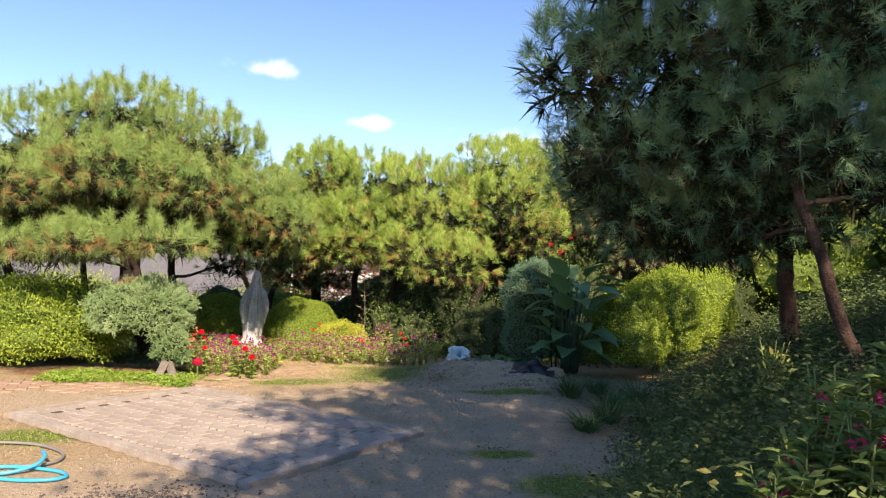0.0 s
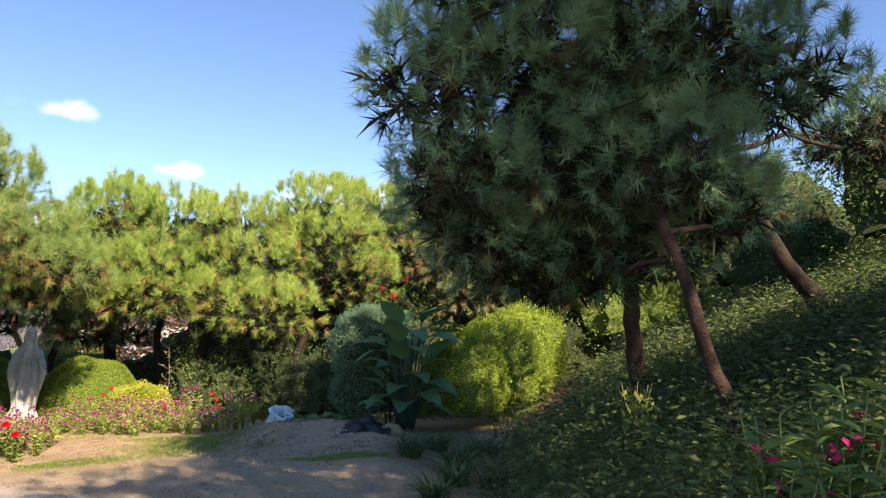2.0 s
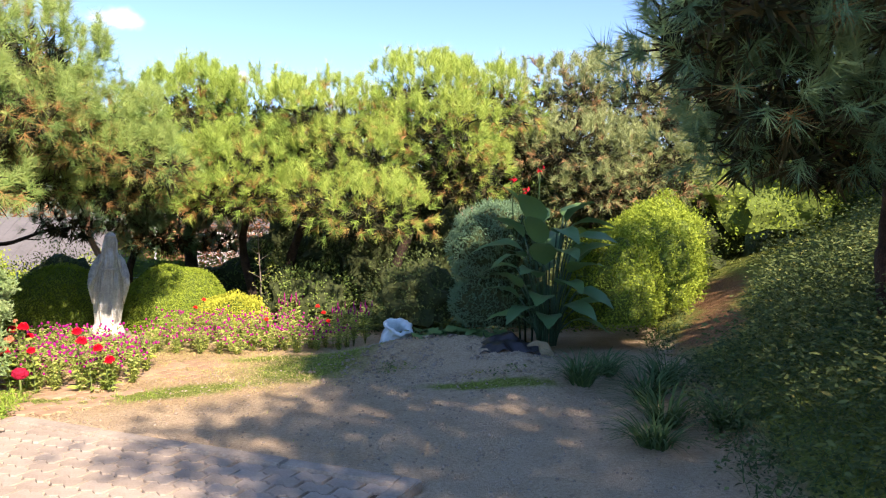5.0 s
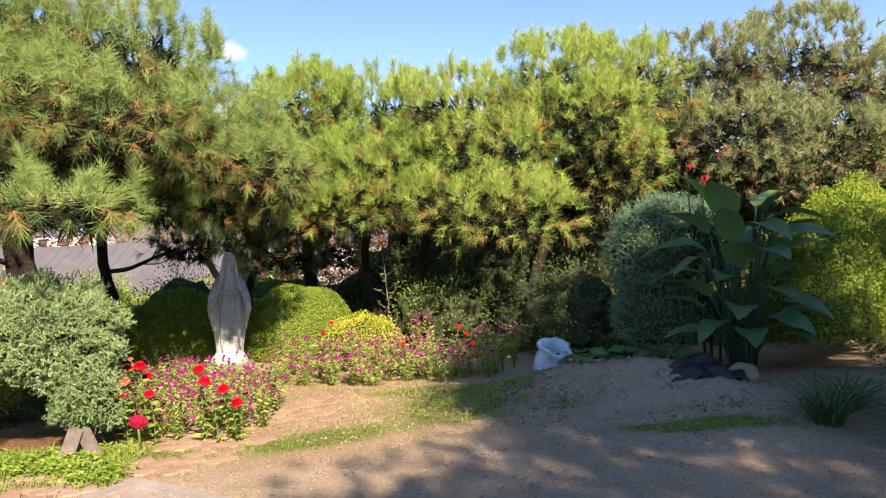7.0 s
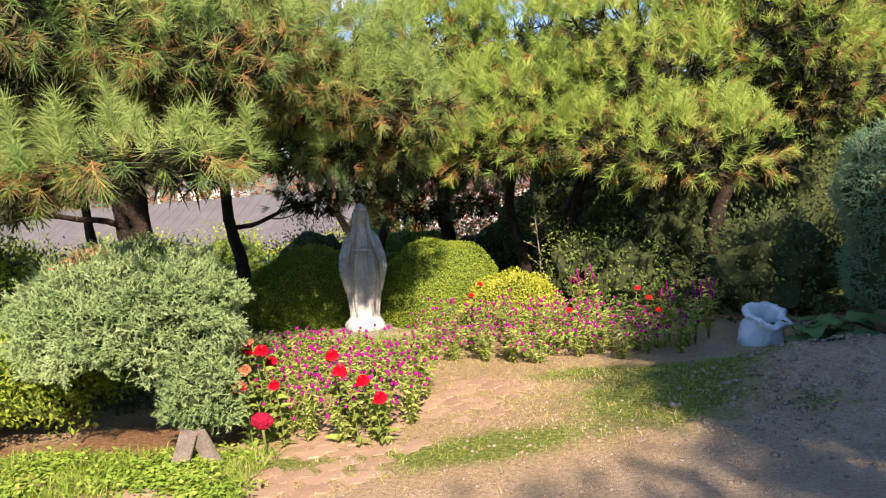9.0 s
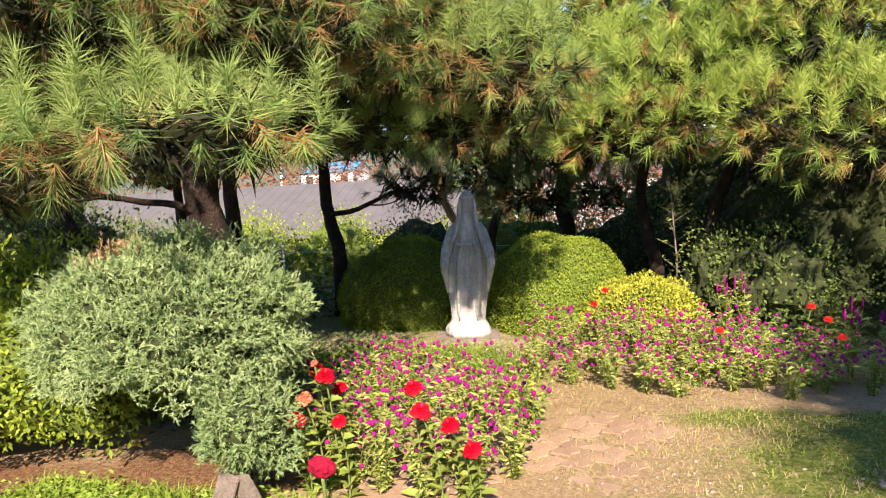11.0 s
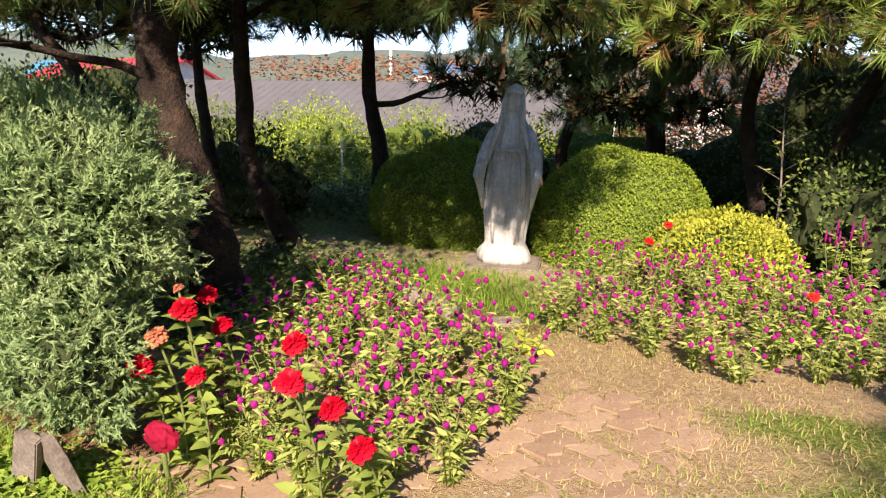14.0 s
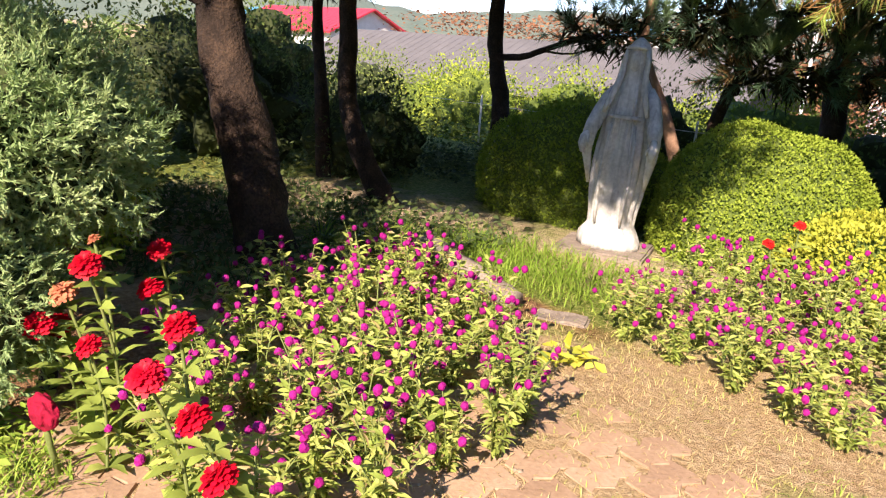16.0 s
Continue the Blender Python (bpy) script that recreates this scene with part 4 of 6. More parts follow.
def statue():
    bm = bmesh.new()
    half = [(0, 0.205), (0.05, 0.208), (0.10, 0.182), (0.14, 0.155), (0.22, 0.160), (0.36, 0.180), (0.50, 0.186), (0.62, 0.178), (0.70, 0.168), (0.80, 0.152), (0.90, 0.142), (0.97, 0.134), (1.02, 0.118), (1.05, 0.098), (1.08, 0.080), (1.105, 0.074), (1.15, 0.078), (1.20, 0.078), (1.25, 0.070), (1.285, 0.053), (1.31, 0.028), (1.32, 0.006)]
    deep = [(0, 0.17), (0.08, 0.165), (0.14, 0.12), (0.35, 0.125), (0.6, 0.125), (0.85, 0.118), (0.98, 0.105), (1.05, 0.085), (1.11, 0.075), (1.2, 0.084), (1.27, 0.066), (1.305, 0.04), (1.32, 0.006)]
    S, prev = 180, None
    zs = [0, 0.03, 0.06, 0.09, 0.12, 0.15] + [0.18 + 0.03 * i for i in range(28)] + [1.035, 1.05, 1.07, 1.09, 1.11, 1.13, 1.15, 1.17, 1.19, 1.21, 1.23, 1.25, 1.27, 1.285, 1.30, 1.312, 1.32]
    for z in zs:
        a, b = interp(z, half), interp(z, deep)
        fold = 0.0 if z < 0.12 else min(1, (z - 0.12) * 6) * (1 if z < 0.85 else max(0.0, (1.08 - z) / 0.23))
        ring = []
        for k in range(S):
            q = 2 * math.pi * k / S
            front = max(0.0, -math.sin(q))
            f = 1 + fold * (0.11 * abs(math.cos(q * 7.5 + 1.1 * noise.noise(Vector((z * 2, math.cos(q), math.sin(q)))))) - 0.12 + 0.045 * math.cos(q * 9 + z * 1.5) * front)
            if z < 0.13:
                f *= 1 + 0.09 * noise.noise(Vector((math.cos(q) * 3, math.sin(q) * 3, z * 12)))
            x, y = math.cos(q) * a * f, math.sin(q) * b * f
            # the mantle opens in front over the robe
            if 0.2 < z < 1.0 and front > 0.25:
                edge = abs(abs(math.cos(q)) - (0.42 + 0.2 * (0.7 - z)))
                y -= 0.032 * math.exp(-(edge / 0.08) ** 2) * fold
                y += 0.024 * math.exp(-(math.cos(q) / 0.32) ** 2) * fold
            if 1.10 < z < 1.29:
                # face set back within the veil
                y += 0.022 * front ** 3 * math.exp(-((z - 1.19) / 0.055) ** 2) * math.exp(-(math.cos(q) / 0.55) ** 2)
            lean = -0.015 * max(0, z - 1.05) / 0.25
            ring.append(bm.verts.new((x, y + lean, z)))
        if prev:
            for k in range(S):
                bm.faces.new((prev[k], prev[(k + 1) % S], ring[(k + 1) % S], ring[k])).smooth = True
        else:
            bm.faces.new(ring[::-1])
        prev = ring
    bm.faces.new(prev)
    # face within the veil, its hem, and the girdle over the robe
    g = bmesh.ops.create_uvsphere(bm, u_segments=20, v_segments=14, radius=1)
    for v in g["verts"]:
        v.co = Vector((v.co.x * (0.046 + 0.008 * v.co.z), v.co.y * 0.055 - 0.052, v.co.z * 0.07 + 1.18))
    tube([(0.012 * i, -0.112 + 0.06 * (i / 6) ** 2, 1.262 - 0.012 * (i / 6) ** 2) for i in range(-5, 6)], 0.012, 8, 0.1, bm)
    for s in (-1, 1):
        tube([(s * 0.058, -0.07, 1.25), (s * 0.070, -0.072, 1.18), (s * 0.072, -0.080, 1.10), (s * 0.085, -0.105, 1.02), (s * 0.110, -0.125, 0.94), (s * 0.135, -0.135, 0.86)], [0.012, 0.017, 0.019, 0.020, 0.019, 0.012], 9, 0.15, bm)
        tube([(s * 0.075, -0.128, 0.80), (s * 0.088, -0.135, 0.62), (s * 0.094, -0.138, 0.44), (s * 0.085, -0.13, 0.26), (s * 0.08, -0.118, 0.16)], [0.008, 0.012, 0.013, 0.012, 0.008], 8, 0.2, bm)
    tube([(0.02 * i, -0.140 + 0.02 * (i / 5) ** 2, 0.845) for i in range(-5, 6)], 0.013, 8, 0.1, bm)
    # arms lowered to the sides, sleeves hanging from the forearms, open palms
    for s in (-1, 1):
        tube([(s * 0.095, 0.0, 1.01), (s * 0.138, -0.03, 0.94), (s * 0.168, -0.065, 0.85), (s * 0.192, -0.11, 0.77), (s * 0.204, -0.15, 0.72)], [0.036, 0.047, 0.048, 0.046, 0.036], 16, 0.2, bm)
        tube([(s * 0.190, -0.10, 0.80), (s * 0.206, -0.12, 0.70), (s * 0.204, -0.11, 0.60), (s * 0.192, -0.085, 0.50), (s * 0.180, -0.06, 0.40)], [0.038, 0.040, 0.032, 0.022, 0.008], 14, 0.35, bm)
        tube([(s * 0.205, -0.15, 0.735), (s * 0.214, -0.185, 0.695), (s * 0.216, -0.200, 0.655), (s * 0.212, -0.204, 0.605)], [0.020, 0.030, 0.029, 0.011], 10, 0.1, bm)
        tube([(s * 0.200, -0.175, 0.70), (s * 0.184, -0.198, 0.675), (s * 0.180, -0.202, 0.645)], [0.012, 0.011, 0.006], 7, 0, bm)
    for f in bm.faces:
        f.smooth = True
    me = bpy.data.meshes.new("statue")
    bm.to_mesh(me)
    bm.free()
    me.materials.append(M_STONE)
    return me


st = thing("statue", (-3.27, 12.64, -0.035), "weathered white concrete statue of a robed standing figure", "statue", mesh=statue())
st.rotation_euler = (0, radians(2.2), radians(14))


def box(size, bevel=0.01, rough=0.0, cuts=0, seed=0):
    bm = bmesh.new()
    bmesh.ops.create_cube(bm, size=1)
    bmesh.ops.scale(bm, vec=size, verts=bm.verts)
    if bevel:
        bmesh.ops.bevel(bm, geom=bm.edges[:], offset=bevel, segments=2, affect="EDGES")
    if cuts:
        bmesh.ops.subdivide_edges(bm, edges=bm.edges[:], cuts=cuts, use_grid_fill=True)
    if rough:
        for v in bm.verts:
            v.co += noise.noise_vector(v.co * 9 + Vector((seed, 0, 0))) * rough
    return bm


def solid(name, bm, mat, at, label, category, rot=(0, 0, 0), group="", kind="", smooth=False):
    me = bpy.data.meshes.new(name)
    if smooth:
        for f in bm.faces:
            f.smooth = True
    bm.to_mesh(me)
    bm.free()
    me.materials.append(mat)
    ob = thing(name, at, label, category, group, kind, me)
    ob.rotation_euler = [radians(a) for a in rot]
    return ob


solid("plinth_slab", box((0.58, 0.46, 0.09), 0.012, 0.012, 3), M_WOODY, (-3.27, 12.60, -0.077), "low grey concrete slab under the statue", "slab", (0, 0, 14))


# ---- flowers ----
M_MAGENTA = material("amaranth_heads", [(0.2, (0.10, 0.001, 0.06)), (0.5, (0.25, 0.003, 0.145)), (0.8, (0.42, 0.015, 0.24))], 60, 0.75, 0.4, island=0.25, thin=0.1)
M_RED = material("zinnia_petals", [(0.2, (0.30, 0.001, 0.008)), (0.5, (0.58, 0.002, 0.018)), (0.8, (0.74, 0.008, 0.035))], 40, 0.55, 0.0, island=0.2, thin=0.2)
M_FADED = material("faded_petals", [(0.2, (0.32, 0.07, 0.03)), (0.5, (0.55, 0.17, 0.09)), (0.8, (0.62, 0.30, 0.16))], 40, 0.8, 0.0, island=0.2, thin=0.2)
M_ORANGE = material("orange_petals", [(0.2, (0.5, 0.01, 0.01)), (0.8, (0.75, 0.03, 0.02))], 40, 0.6, 0.0, island=0.2, thin=0.2)
M_PINK = material("balsam_petals", [(0.2, (0.50, 0.01, 0.09)), (0.8, (0.80, 0.07, 0.25))], 40, 0.6, 0.0, island=0.2, thin=0.2)
M_CRIMSON = material("cockscomb_plush", [(0.2, (0.12, 0.001, 0.012)), (0.5, (0.28, 0.002, 0.025)), (0.8, (0.40, 0.008, 0.05))], 50, 0.8, 0.6)
M_YELLOW = material("yellow_petals", [(0.2, (0.7, 0.5, 0.01)), (0.8, (0.85, 0.68, 0.04))], 40, 0.6, 0.0, island=0.2, thin=0.2)


def in_poly(p, poly):
    inside = False
    for (x0, y0), (x1, y1) in zip(poly, poly[1:] + poly[:1]):
        if (y0 > p[1]) != (y1 > p[1]) and p[0] < (x1 - x0) * (p[1] - y0) / (y1 - y0) + x0:
            inside = not inside
    return inside


def head_mesh(r, seed):
    bm = bmesh.new()
    bmesh.ops.create_icosphere(bm, subdivisions=2, radius=r)
    for v in bm.verts:
        v.co *= 1 + 0.28 * noise.noise(v.co * 160 + Vector((seed, 0, 0)))
        v.co.z *= 1.12
    me = bpy.data.meshes.new("flower_head")
    bm.to_mesh(me)
    bm.free()
    me.materials.append(M_MAGENTA)
    return me


HEADS = [head_mesh(0.0098 + 0.001 * i, i) for i in range(4)]
rnd = random.Random(11)


def amaranth(x, y, tall, heads, spread, leaves, group, tone=0.5):
    root = thing("globe_amaranth", (x, y, gz(x, y) - 0.02), "globe amaranth with round purple heads on thin stems", "flower", group)
    bm = bmesh.new()
    tips, lc, ld = [], [], []
    for s in range(heads):
        q, rr = rnd.uniform(0, 6.283), spread * rnd.random() ** 0.6
        tip = Vector((math.cos(q) * rr, math.sin(q) * rr, tall * rnd.uniform(0.5, 1.1)))
        mid = Vector((tip.x * 0.35, tip.y * 0.35, tip.z * 0.6))
        tube([(tip.x * 0.1, tip.y * 0.1, 0), mid, tip], [0.0028, 0.0024, 0.0016], 4, 0, bm)
        tips.append(tip)
        for j in range(leaves):
            t = rnd.uniform(0.1, 0.95)
            lc.append(mid.lerp(tip, (t - 0.5) * 2) if t > 0.5 else mid * (t * 2))
            a = rnd.uniform(0, 6.283)
            ld.append((math.cos(a), math.sin(a), rnd.uniform(-0.2, 0.7)))
    part("stem", bm, M_STEM, root)["kind"] = "stuff"
    lc, ld = np.array(lc), np.array(ld)
    nn = unit(RNG.normal(0, 0.5, lc.shape) + [[0, 0, 1.0]])
    part("foliage", broad_mesh("foliage", lc, ld, nn, M_BED, tone + RNG.normal(0, 0.17, len(lc)), 0.044, 0.0135, 0.3), M_BED, root)
    for s, tip in enumerate(tips):
        h = part("flower_head", HEADS[s % 4], M_MAGENTA, root)
        h.location = tip
        h.rotation_euler = (rnd.uniform(-0.4, 0.4), rnd.uniform(-0.4, 0.4), rnd.uniform(0, 6))
    return root


def scatter(poly, n, gap):
    out, xs, ys = [], [p[0] for p in poly], [p[1] for p in poly]
    for _ in range(6000):
        p = (rnd.uniform(min(xs), max(xs)), rnd.uniform(min(ys), max(ys)))
        if in_poly(p, poly) and all((p[0] - q[0]) ** 2 + (p[1] - q[1]) ** 2 > gap * gap for q in out):
            out.append(p)
            if len(out) == n:
                break
    return out


BED1 = [(-3.15, 9.35), (-2.75, 9.1), (-2.38, 9.15), (-2.12, 9.6), (-2.22, 10.15), (-2.75, 10.6), (-3.35, 10.9), (-3.55, 10.3)]
BED2 = [(-2.40, 11.15), (-1.65, 10.85), (-0.95, 10.85), (-0.35, 10.85), (-0.15, 11.2), (-0.7, 11.7), (-1.3, 12.15), (-2.1, 12.4), (-2.5, 11.9)]
RNG = np.random.default_rng(77)
for x, y in scatter(BED1, 42, 0.15):
    amaranth(x, y, rnd.uniform(0.28, 0.42), 12, 0.17, 26, "amaranths by the juniper", 0.5)
for x, y in scatter(BED2, 52, 0.17):
    amaranth(x, y, rnd.uniform(0.25, 0.38) if y < 11.6 else rnd.uniform(0.34, 0.46), 10, 0.19, 26, "amaranths by the golden shrub", 0.5)


def bloom_mesh(name, r, mat, layers=5, petals=15):
    C, D, N = [], [], []
    for k in range(layers):
        for j in range(petals - k * 2):
            q = 2 * math.pi * (j + 0.5 * (k % 2)) / (petals - k * 2) + rnd.uniform(-0.1, 0.1)
            lift = -0.18 + 0.2 * k + rnd.uniform(-0.14, 0.14)
            C.append((0, 0, 0.0035 * k))
            D.append((math.cos(q), math.sin(q), lift))
            N.append((-math.cos(q) * lift, -math.sin(q) * lift, 1))
    L = np.concatenate([np.full(petals - k * 2, r * (1 - 0.12 * k)) for k in range(layers)]) * RNG.uniform(0.85, 1.1, len(C))
    C, D, N = np.array(C, float), unit(np.array(D, float)), unit(np.array(N, float))
    side = unit(np.cross(D, N))
    W = L * 0.21
    b, m, t = C + D * (L * 0.15)[:, None], C + D * (L * 0.7)[:, None] + N * (L * 0.1)[:, None], C + D * L[:, None]
    V = np.stack([b - side * W[:, None] * 0.3, b + side * W[:, None] * 0.3, m + side * W[:, None], t + side * W[:, None] * 0.5, t - side * W[:, None] * 0.5, m - side * W[:, None]], 1).reshape(-1, 3)
    i = np.arange(len(C))[:, None] * 6
    F = np.concatenate([i + np.array([[0, 1, 2, 5]]), i + np.array([[5, 2, 3, 4]])])
    return raw(name, V, F, mat)


BLOOM = bloom_mesh("bloom", 0.046, M_RED, 6, 21)
BLOOM_OLD = bloom_mesh("bloom", 0.040, M_FADED)
BLOOM_OR = bloom_mesh("bloom", 0.036, M_ORANGE, 4)


def zinnia(x, y, z, mesh, size=1.0, label="red zinnia in full bloom on a leafy stem", tilt=28):
    zg = gz(x, y)
    bx, by = x + rnd.uniform(-0.08, 0.08), y + rnd.uniform(0, 0.1)
    root = thing("zinnia", (bx, by, zg), label, "flower", "zinnias")
    top = Vector((x - bx, y - by, z - zg))
    ln = curve_pts([(0, 0, -0.02), (top.x * 0.3, top.y * 0.3 + 0.015, top.z * 0.5), top], 4)
    part("stem", tube(ln, 0.0045, 6), M_STEM, root)
    C, D = [], []
    for j in range(24):
        p = ln[1 + j % (len(ln) - 2)]
        q = j * 1.57 + rnd.uniform(-0.3, 0.3)
        C.append(p), D.append((math.cos(q), math.sin(q), 0.25))
    C, D = np.array(C), np.array(D)
    part("foliage", broad_mesh("foliage", C, D, unit(RNG.normal(0, 0.25, C.shape) + [[0, 0, 1.0]]), M_BED, np.full(24, 0.34), 0.08, 0.034, 0.25), M_BED, root)
    b = part("bloom", mesh, M_RED, root)
    b.location = top
    b.scale = (size, size, size)
    b.rotation_euler = (radians(tilt), radians(rnd.uniform(-15, 15)), rnd.uniform(-0.4, 0.6))
    return root


for x, y, z, s in ((-3.00, 9.14, 0.56, 1.0), (-3.12, 9.06, 0.38, 1.05), (-3.16, 9.12, 0.35, 1.0), (-3.38, 9.10, 0.29, 1.0), (-2.60, 9.16, 0.51, 0.95), (-2.53, 9.04, 0.45, 1.0), (-2.42, 9.08, 0.38, 0.95), (-2.93, 9.10, 0.37, 0.8), (-2.33, 9.08, 0.28, 1.0), (-3.2, 9.45, 0.50, 0.9), (-3.02, 9.32, 0.45, 0.9)):
    zinnia(x, y, z, BLOOM, s)
zinnia(-3.1, 9.12, 0.46, BLOOM_OLD, 1.05, "faded orange-brown zinnia drying on its stem")
zinnia(-3.08, 9.2, 0.60, BLOOM_OLD, 0.5, "small faded zinnia bud on its stem")
for x, y, z in ((-2.05, 11.75, 0.40), (-1.98, 11.95, 0.47), (-1.2, 11.3, 0.30), (-0.62, 11.5, 0.42), (-0.55, 11.35, 0.36), (-0.5, 11.2, 0.28)):
    zinnia(x, y, z, BLOOM_OR, 0.8, "orange-red zinnia among purple amaranths")

# cockscomb
bm = bmesh.new()
bmesh.ops.create_icosphere(bm, subdivisions=4, radius=0.055)
for v in bm.verts:
    v.co = Vector((v.co.x * 1.15, v.co.y * 0.5, v.co.z * 0.85)) * (1 + 0.22 * noise.noise(v.co * 45))
cock = thing("cockscomb", (-2.98, 9.0, 0.0), "crimson plush cockscomb flower near the ground", "flower")
part("plume", bm, M_CRIMSON, cock).location = (0, 0, 0.2)
part("stem", tube([(0, 0.03, -0.02), (0, 0.01, 0.1), (0, 0, 0.18)], 0.008, 7), M_STEM, cock)

# celosia plumes at the bed's end
for k, (x, y) in enumerate(((-0.2, 11.35), (-0.38, 11.5), (-0.05, 11.55), (-1.05, 12.75), (-0.9, 12.9))):
    zg = gz(x, y)
    cel = thing("celosia", (x, y, zg), "celosia with slender magenta plumes", "flower", "celosias")
    C, D = [], []
    for s in range(9):
        q = s * 2.4
        e = Vector((math.cos(q) * 0.05 * (s % 4), math.sin(q) * 0.05 * (s % 4), 0.34 + 0.03 * (s % 5)))
        part("stem", tube([(0, 0, -0.02), e * 0.5, e], 0.003, 5), M_STEM, cel)
        part("plume", tube([e, e + Vector((0, 0, 0.03)), e + Vector((0.003, 0, 0.08))], [0.005, 0.009, 0.002], 7, 0.4), M_MAGENTA, cel)
        for j in range(14):
            C.append(e * rnd.uniform(0.2, 0.95)), D.append((math.cos(j * 2.4 + s), math.sin(j * 2.4 + s), 0.4))
    C, D = np.array(C), np.array(D)
    part("foliage", leaf_mesh("foliage", C, D, unit(RNG.normal(0, 0.4, C.shape) + [[0, 0, 1.0]]), M_BED, np.full(len(C), 0.5), 0.07, 0.022), M_BED, cel)


# ---- broad-leaved plants ----
def big_leaf(L, W, droop, cup=0.2, seg=7):
    """One broad leaf along +y with a midrib, as vertices and quads."""
    V, F = [], []
    for i in range(seg + 1):
        u = i / seg
        w = W / 2 * math.sin(math.pi * min(1, u ** 0.75)) ** 0.8 if 0 < u < 1 else 0.002
        y, z = L * (u - 0.12 * droop * u * u), -L * droop * u * u * 0.7
        for s in (-1, -0.5, 0, 0.5, 1):
            V.append((s * w, y, z + abs(s) * w * cup + 0.01 * math.sin(u * 14 + s * 2) * abs(s)))
    for i in range(seg):
        for j in range(4):
            a = i * 5 + j
            F.append((a, a + 1, a + 6, a + 5))
    return np.array(V), np.array(F)


def leafy_plant(name, at, leaves, mat, label, category, stalk=0.012, tone=0.45):
    """leaves: (height, length, width, heading, rise, droop); each leaf is a mesh of its own."""
    root = thing(name, at, label, category)
    for h, L, W, head, rise, droop, r in leaves:
        o = Vector((math.sin(head) * r, math.cos(head) * r, h))
        part("stalk", tube(curve_pts([(o.x * 0.3, o.y * 0.3, -0.05), (o.x * 0.55, o.y * 0.55, h * 0.55), o], 3), stalk, 7), mat, root)
    for h, L, W, head, rise, droop, r in leaves:
        V, F = big_leaf(L, W, droop)
        me = raw("leaf", V, F, mat, np.full(len(V), tone + rnd.uniform(-0.15, 0.2)), smooth=True)
        lf = part("leaf", me, mat, root)
        lf.location = (math.sin(head) * r, math.cos(head) * r, h)
        lf.rotation_euler = Euler((rise, rnd.uniform(-0.3, 0.3), -head), "XYZ")
    return root


cl = []
for k in range(46):
    h = 0.2 + 1.2 * (k / 46)
    cl.append((h, rnd.uniform(0.40, 0.54), rnd.uniform(0.22, 0.30), k * 2.4 + rnd.uniform(-0.3, 0.3), rnd.uniform(-0.1, 0.7) + 0.6 * k / 46, rnd.uniform(0.5, 1.1), 0.10 + 0.27 * (1 - abs(k / 46 - 0.4))))
leafy_plant("canna", (1.88, 10.42, 0.12), cl, M_CANNA, "tall canna with broad dark green drooping leaves", "plant", 0.009, 0.58)
canf = thing("canna", (1.75, 10.75, 0.1), "tall canna stalks with scarlet flowers", "plant")
fb = []
for dx, dz in ((-0.05, 1.72), (0.14, 1.95), (-0.2, 1.85)):
    part("stalk", tube([(dx * 0.4, 0, -0.05), (dx * 0.8, 0.02, dz * 0.6), (dx, 0, dz)], [0.012, 0.009, 0.005], 6), M_STRAP, canf)
    C = np.tile([[dx, 0, dz - 0.05]], (6, 1)) + RNG.normal(0, 0.02, (6, 3))
    fb.append(C)
C = np.concatenate(fb)
part("flower", leaf_mesh("flower", C, unit(RNG.normal(size=C.shape) + [[0, 0, 0.6]]), unit(RNG.normal(size=C.shape)), M_RED, np.full(len(C), 0.5), 0.055, 0.03), M_RED, canf)
for k, (x, y) in enumerate(((0.75, 11.0), (1.05, 10.9), (0.55, 11.1), (1.3, 10.75), (0.9, 11.2))):
    ll = [(rnd.uniform(0.08, 0.2), rnd.uniform(0.22, 0.32), rnd.uniform(0.16, 0.24), j * 1.5 + k, rnd.uniform(0.0, 0.4), rnd.uniform(0.3, 0.7), 0.08) for j in range(6)]
    leafy_plant("broadleaf_herb", (x, y, gz(x, y)), ll, M_CANNA, "low herb with wide bright green leaves", "plant", 0.006, 0.7)

# the pink balsams at the bank's edge
for k, (x, y, hgt) in enumerate(((1.48, 2.9, 0.55), (1.66, 3.05, 0.62), (1.86, 3.0, 0.64), (1.62, 2.72, 0.5), (2.1, 3.15, 0.6), (1.32, 2.8, 0.42))):
    zg = gz(x, y)
    bal = thing("balsam", (x, y, zg), "garden balsam with narrow leaves and pink flowers", "flower", "balsams on the bank")
    bm = bmesh.new()
    C, D, PC = [], [], []
    for s in range(12):
        q, rr = s * 2.4, 0.05 * (s % 4)
        e = Vector((math.cos(q) * rr * 1.6, math.sin(q) * rr * 1.6, hgt * rnd.uniform(0.7, 1.1)))
        tube([(e.x * 0.3, e.y * 0.3, -0.03), e * 0.55, e], [0.006, 0.005, 0.003], 6, 0, bm)
        for j in range(18):
            t = rnd.uniform(0.35, 1.0)
            a = j * 2.4 + s
            C.append(e * t), D.append((math.cos(a), math.sin(a), rnd.uniform(0.0, 0.6)))
        if s % 3 == 0:
            PC += [e * 0.8 + Vector((0.02, -0.03, 0))] * 7
    part("stem", bm, M_STEM, bal)
    C, D, PC = np.array(C), np.array(D), np.array(PC)
    part("foliage", broad_mesh("foliage", C, D, unit(RNG.normal(0, 0.35, C.shape) + [[0, 0, 1.0]]), M_WEED, np.full(len(C), 0.5), 0.105, 0.026, 0.3), M_WEED, bal)
    part("flower", leaf_mesh("flower", PC + RNG.normal(0, 0.008, PC.shape), unit(RNG.normal(size=PC.shape)), unit(RNG.normal(size=PC.shape)), M_PINK, np.full(len(PC), 0.5), 0.035, 0.03), M_PINK, bal)

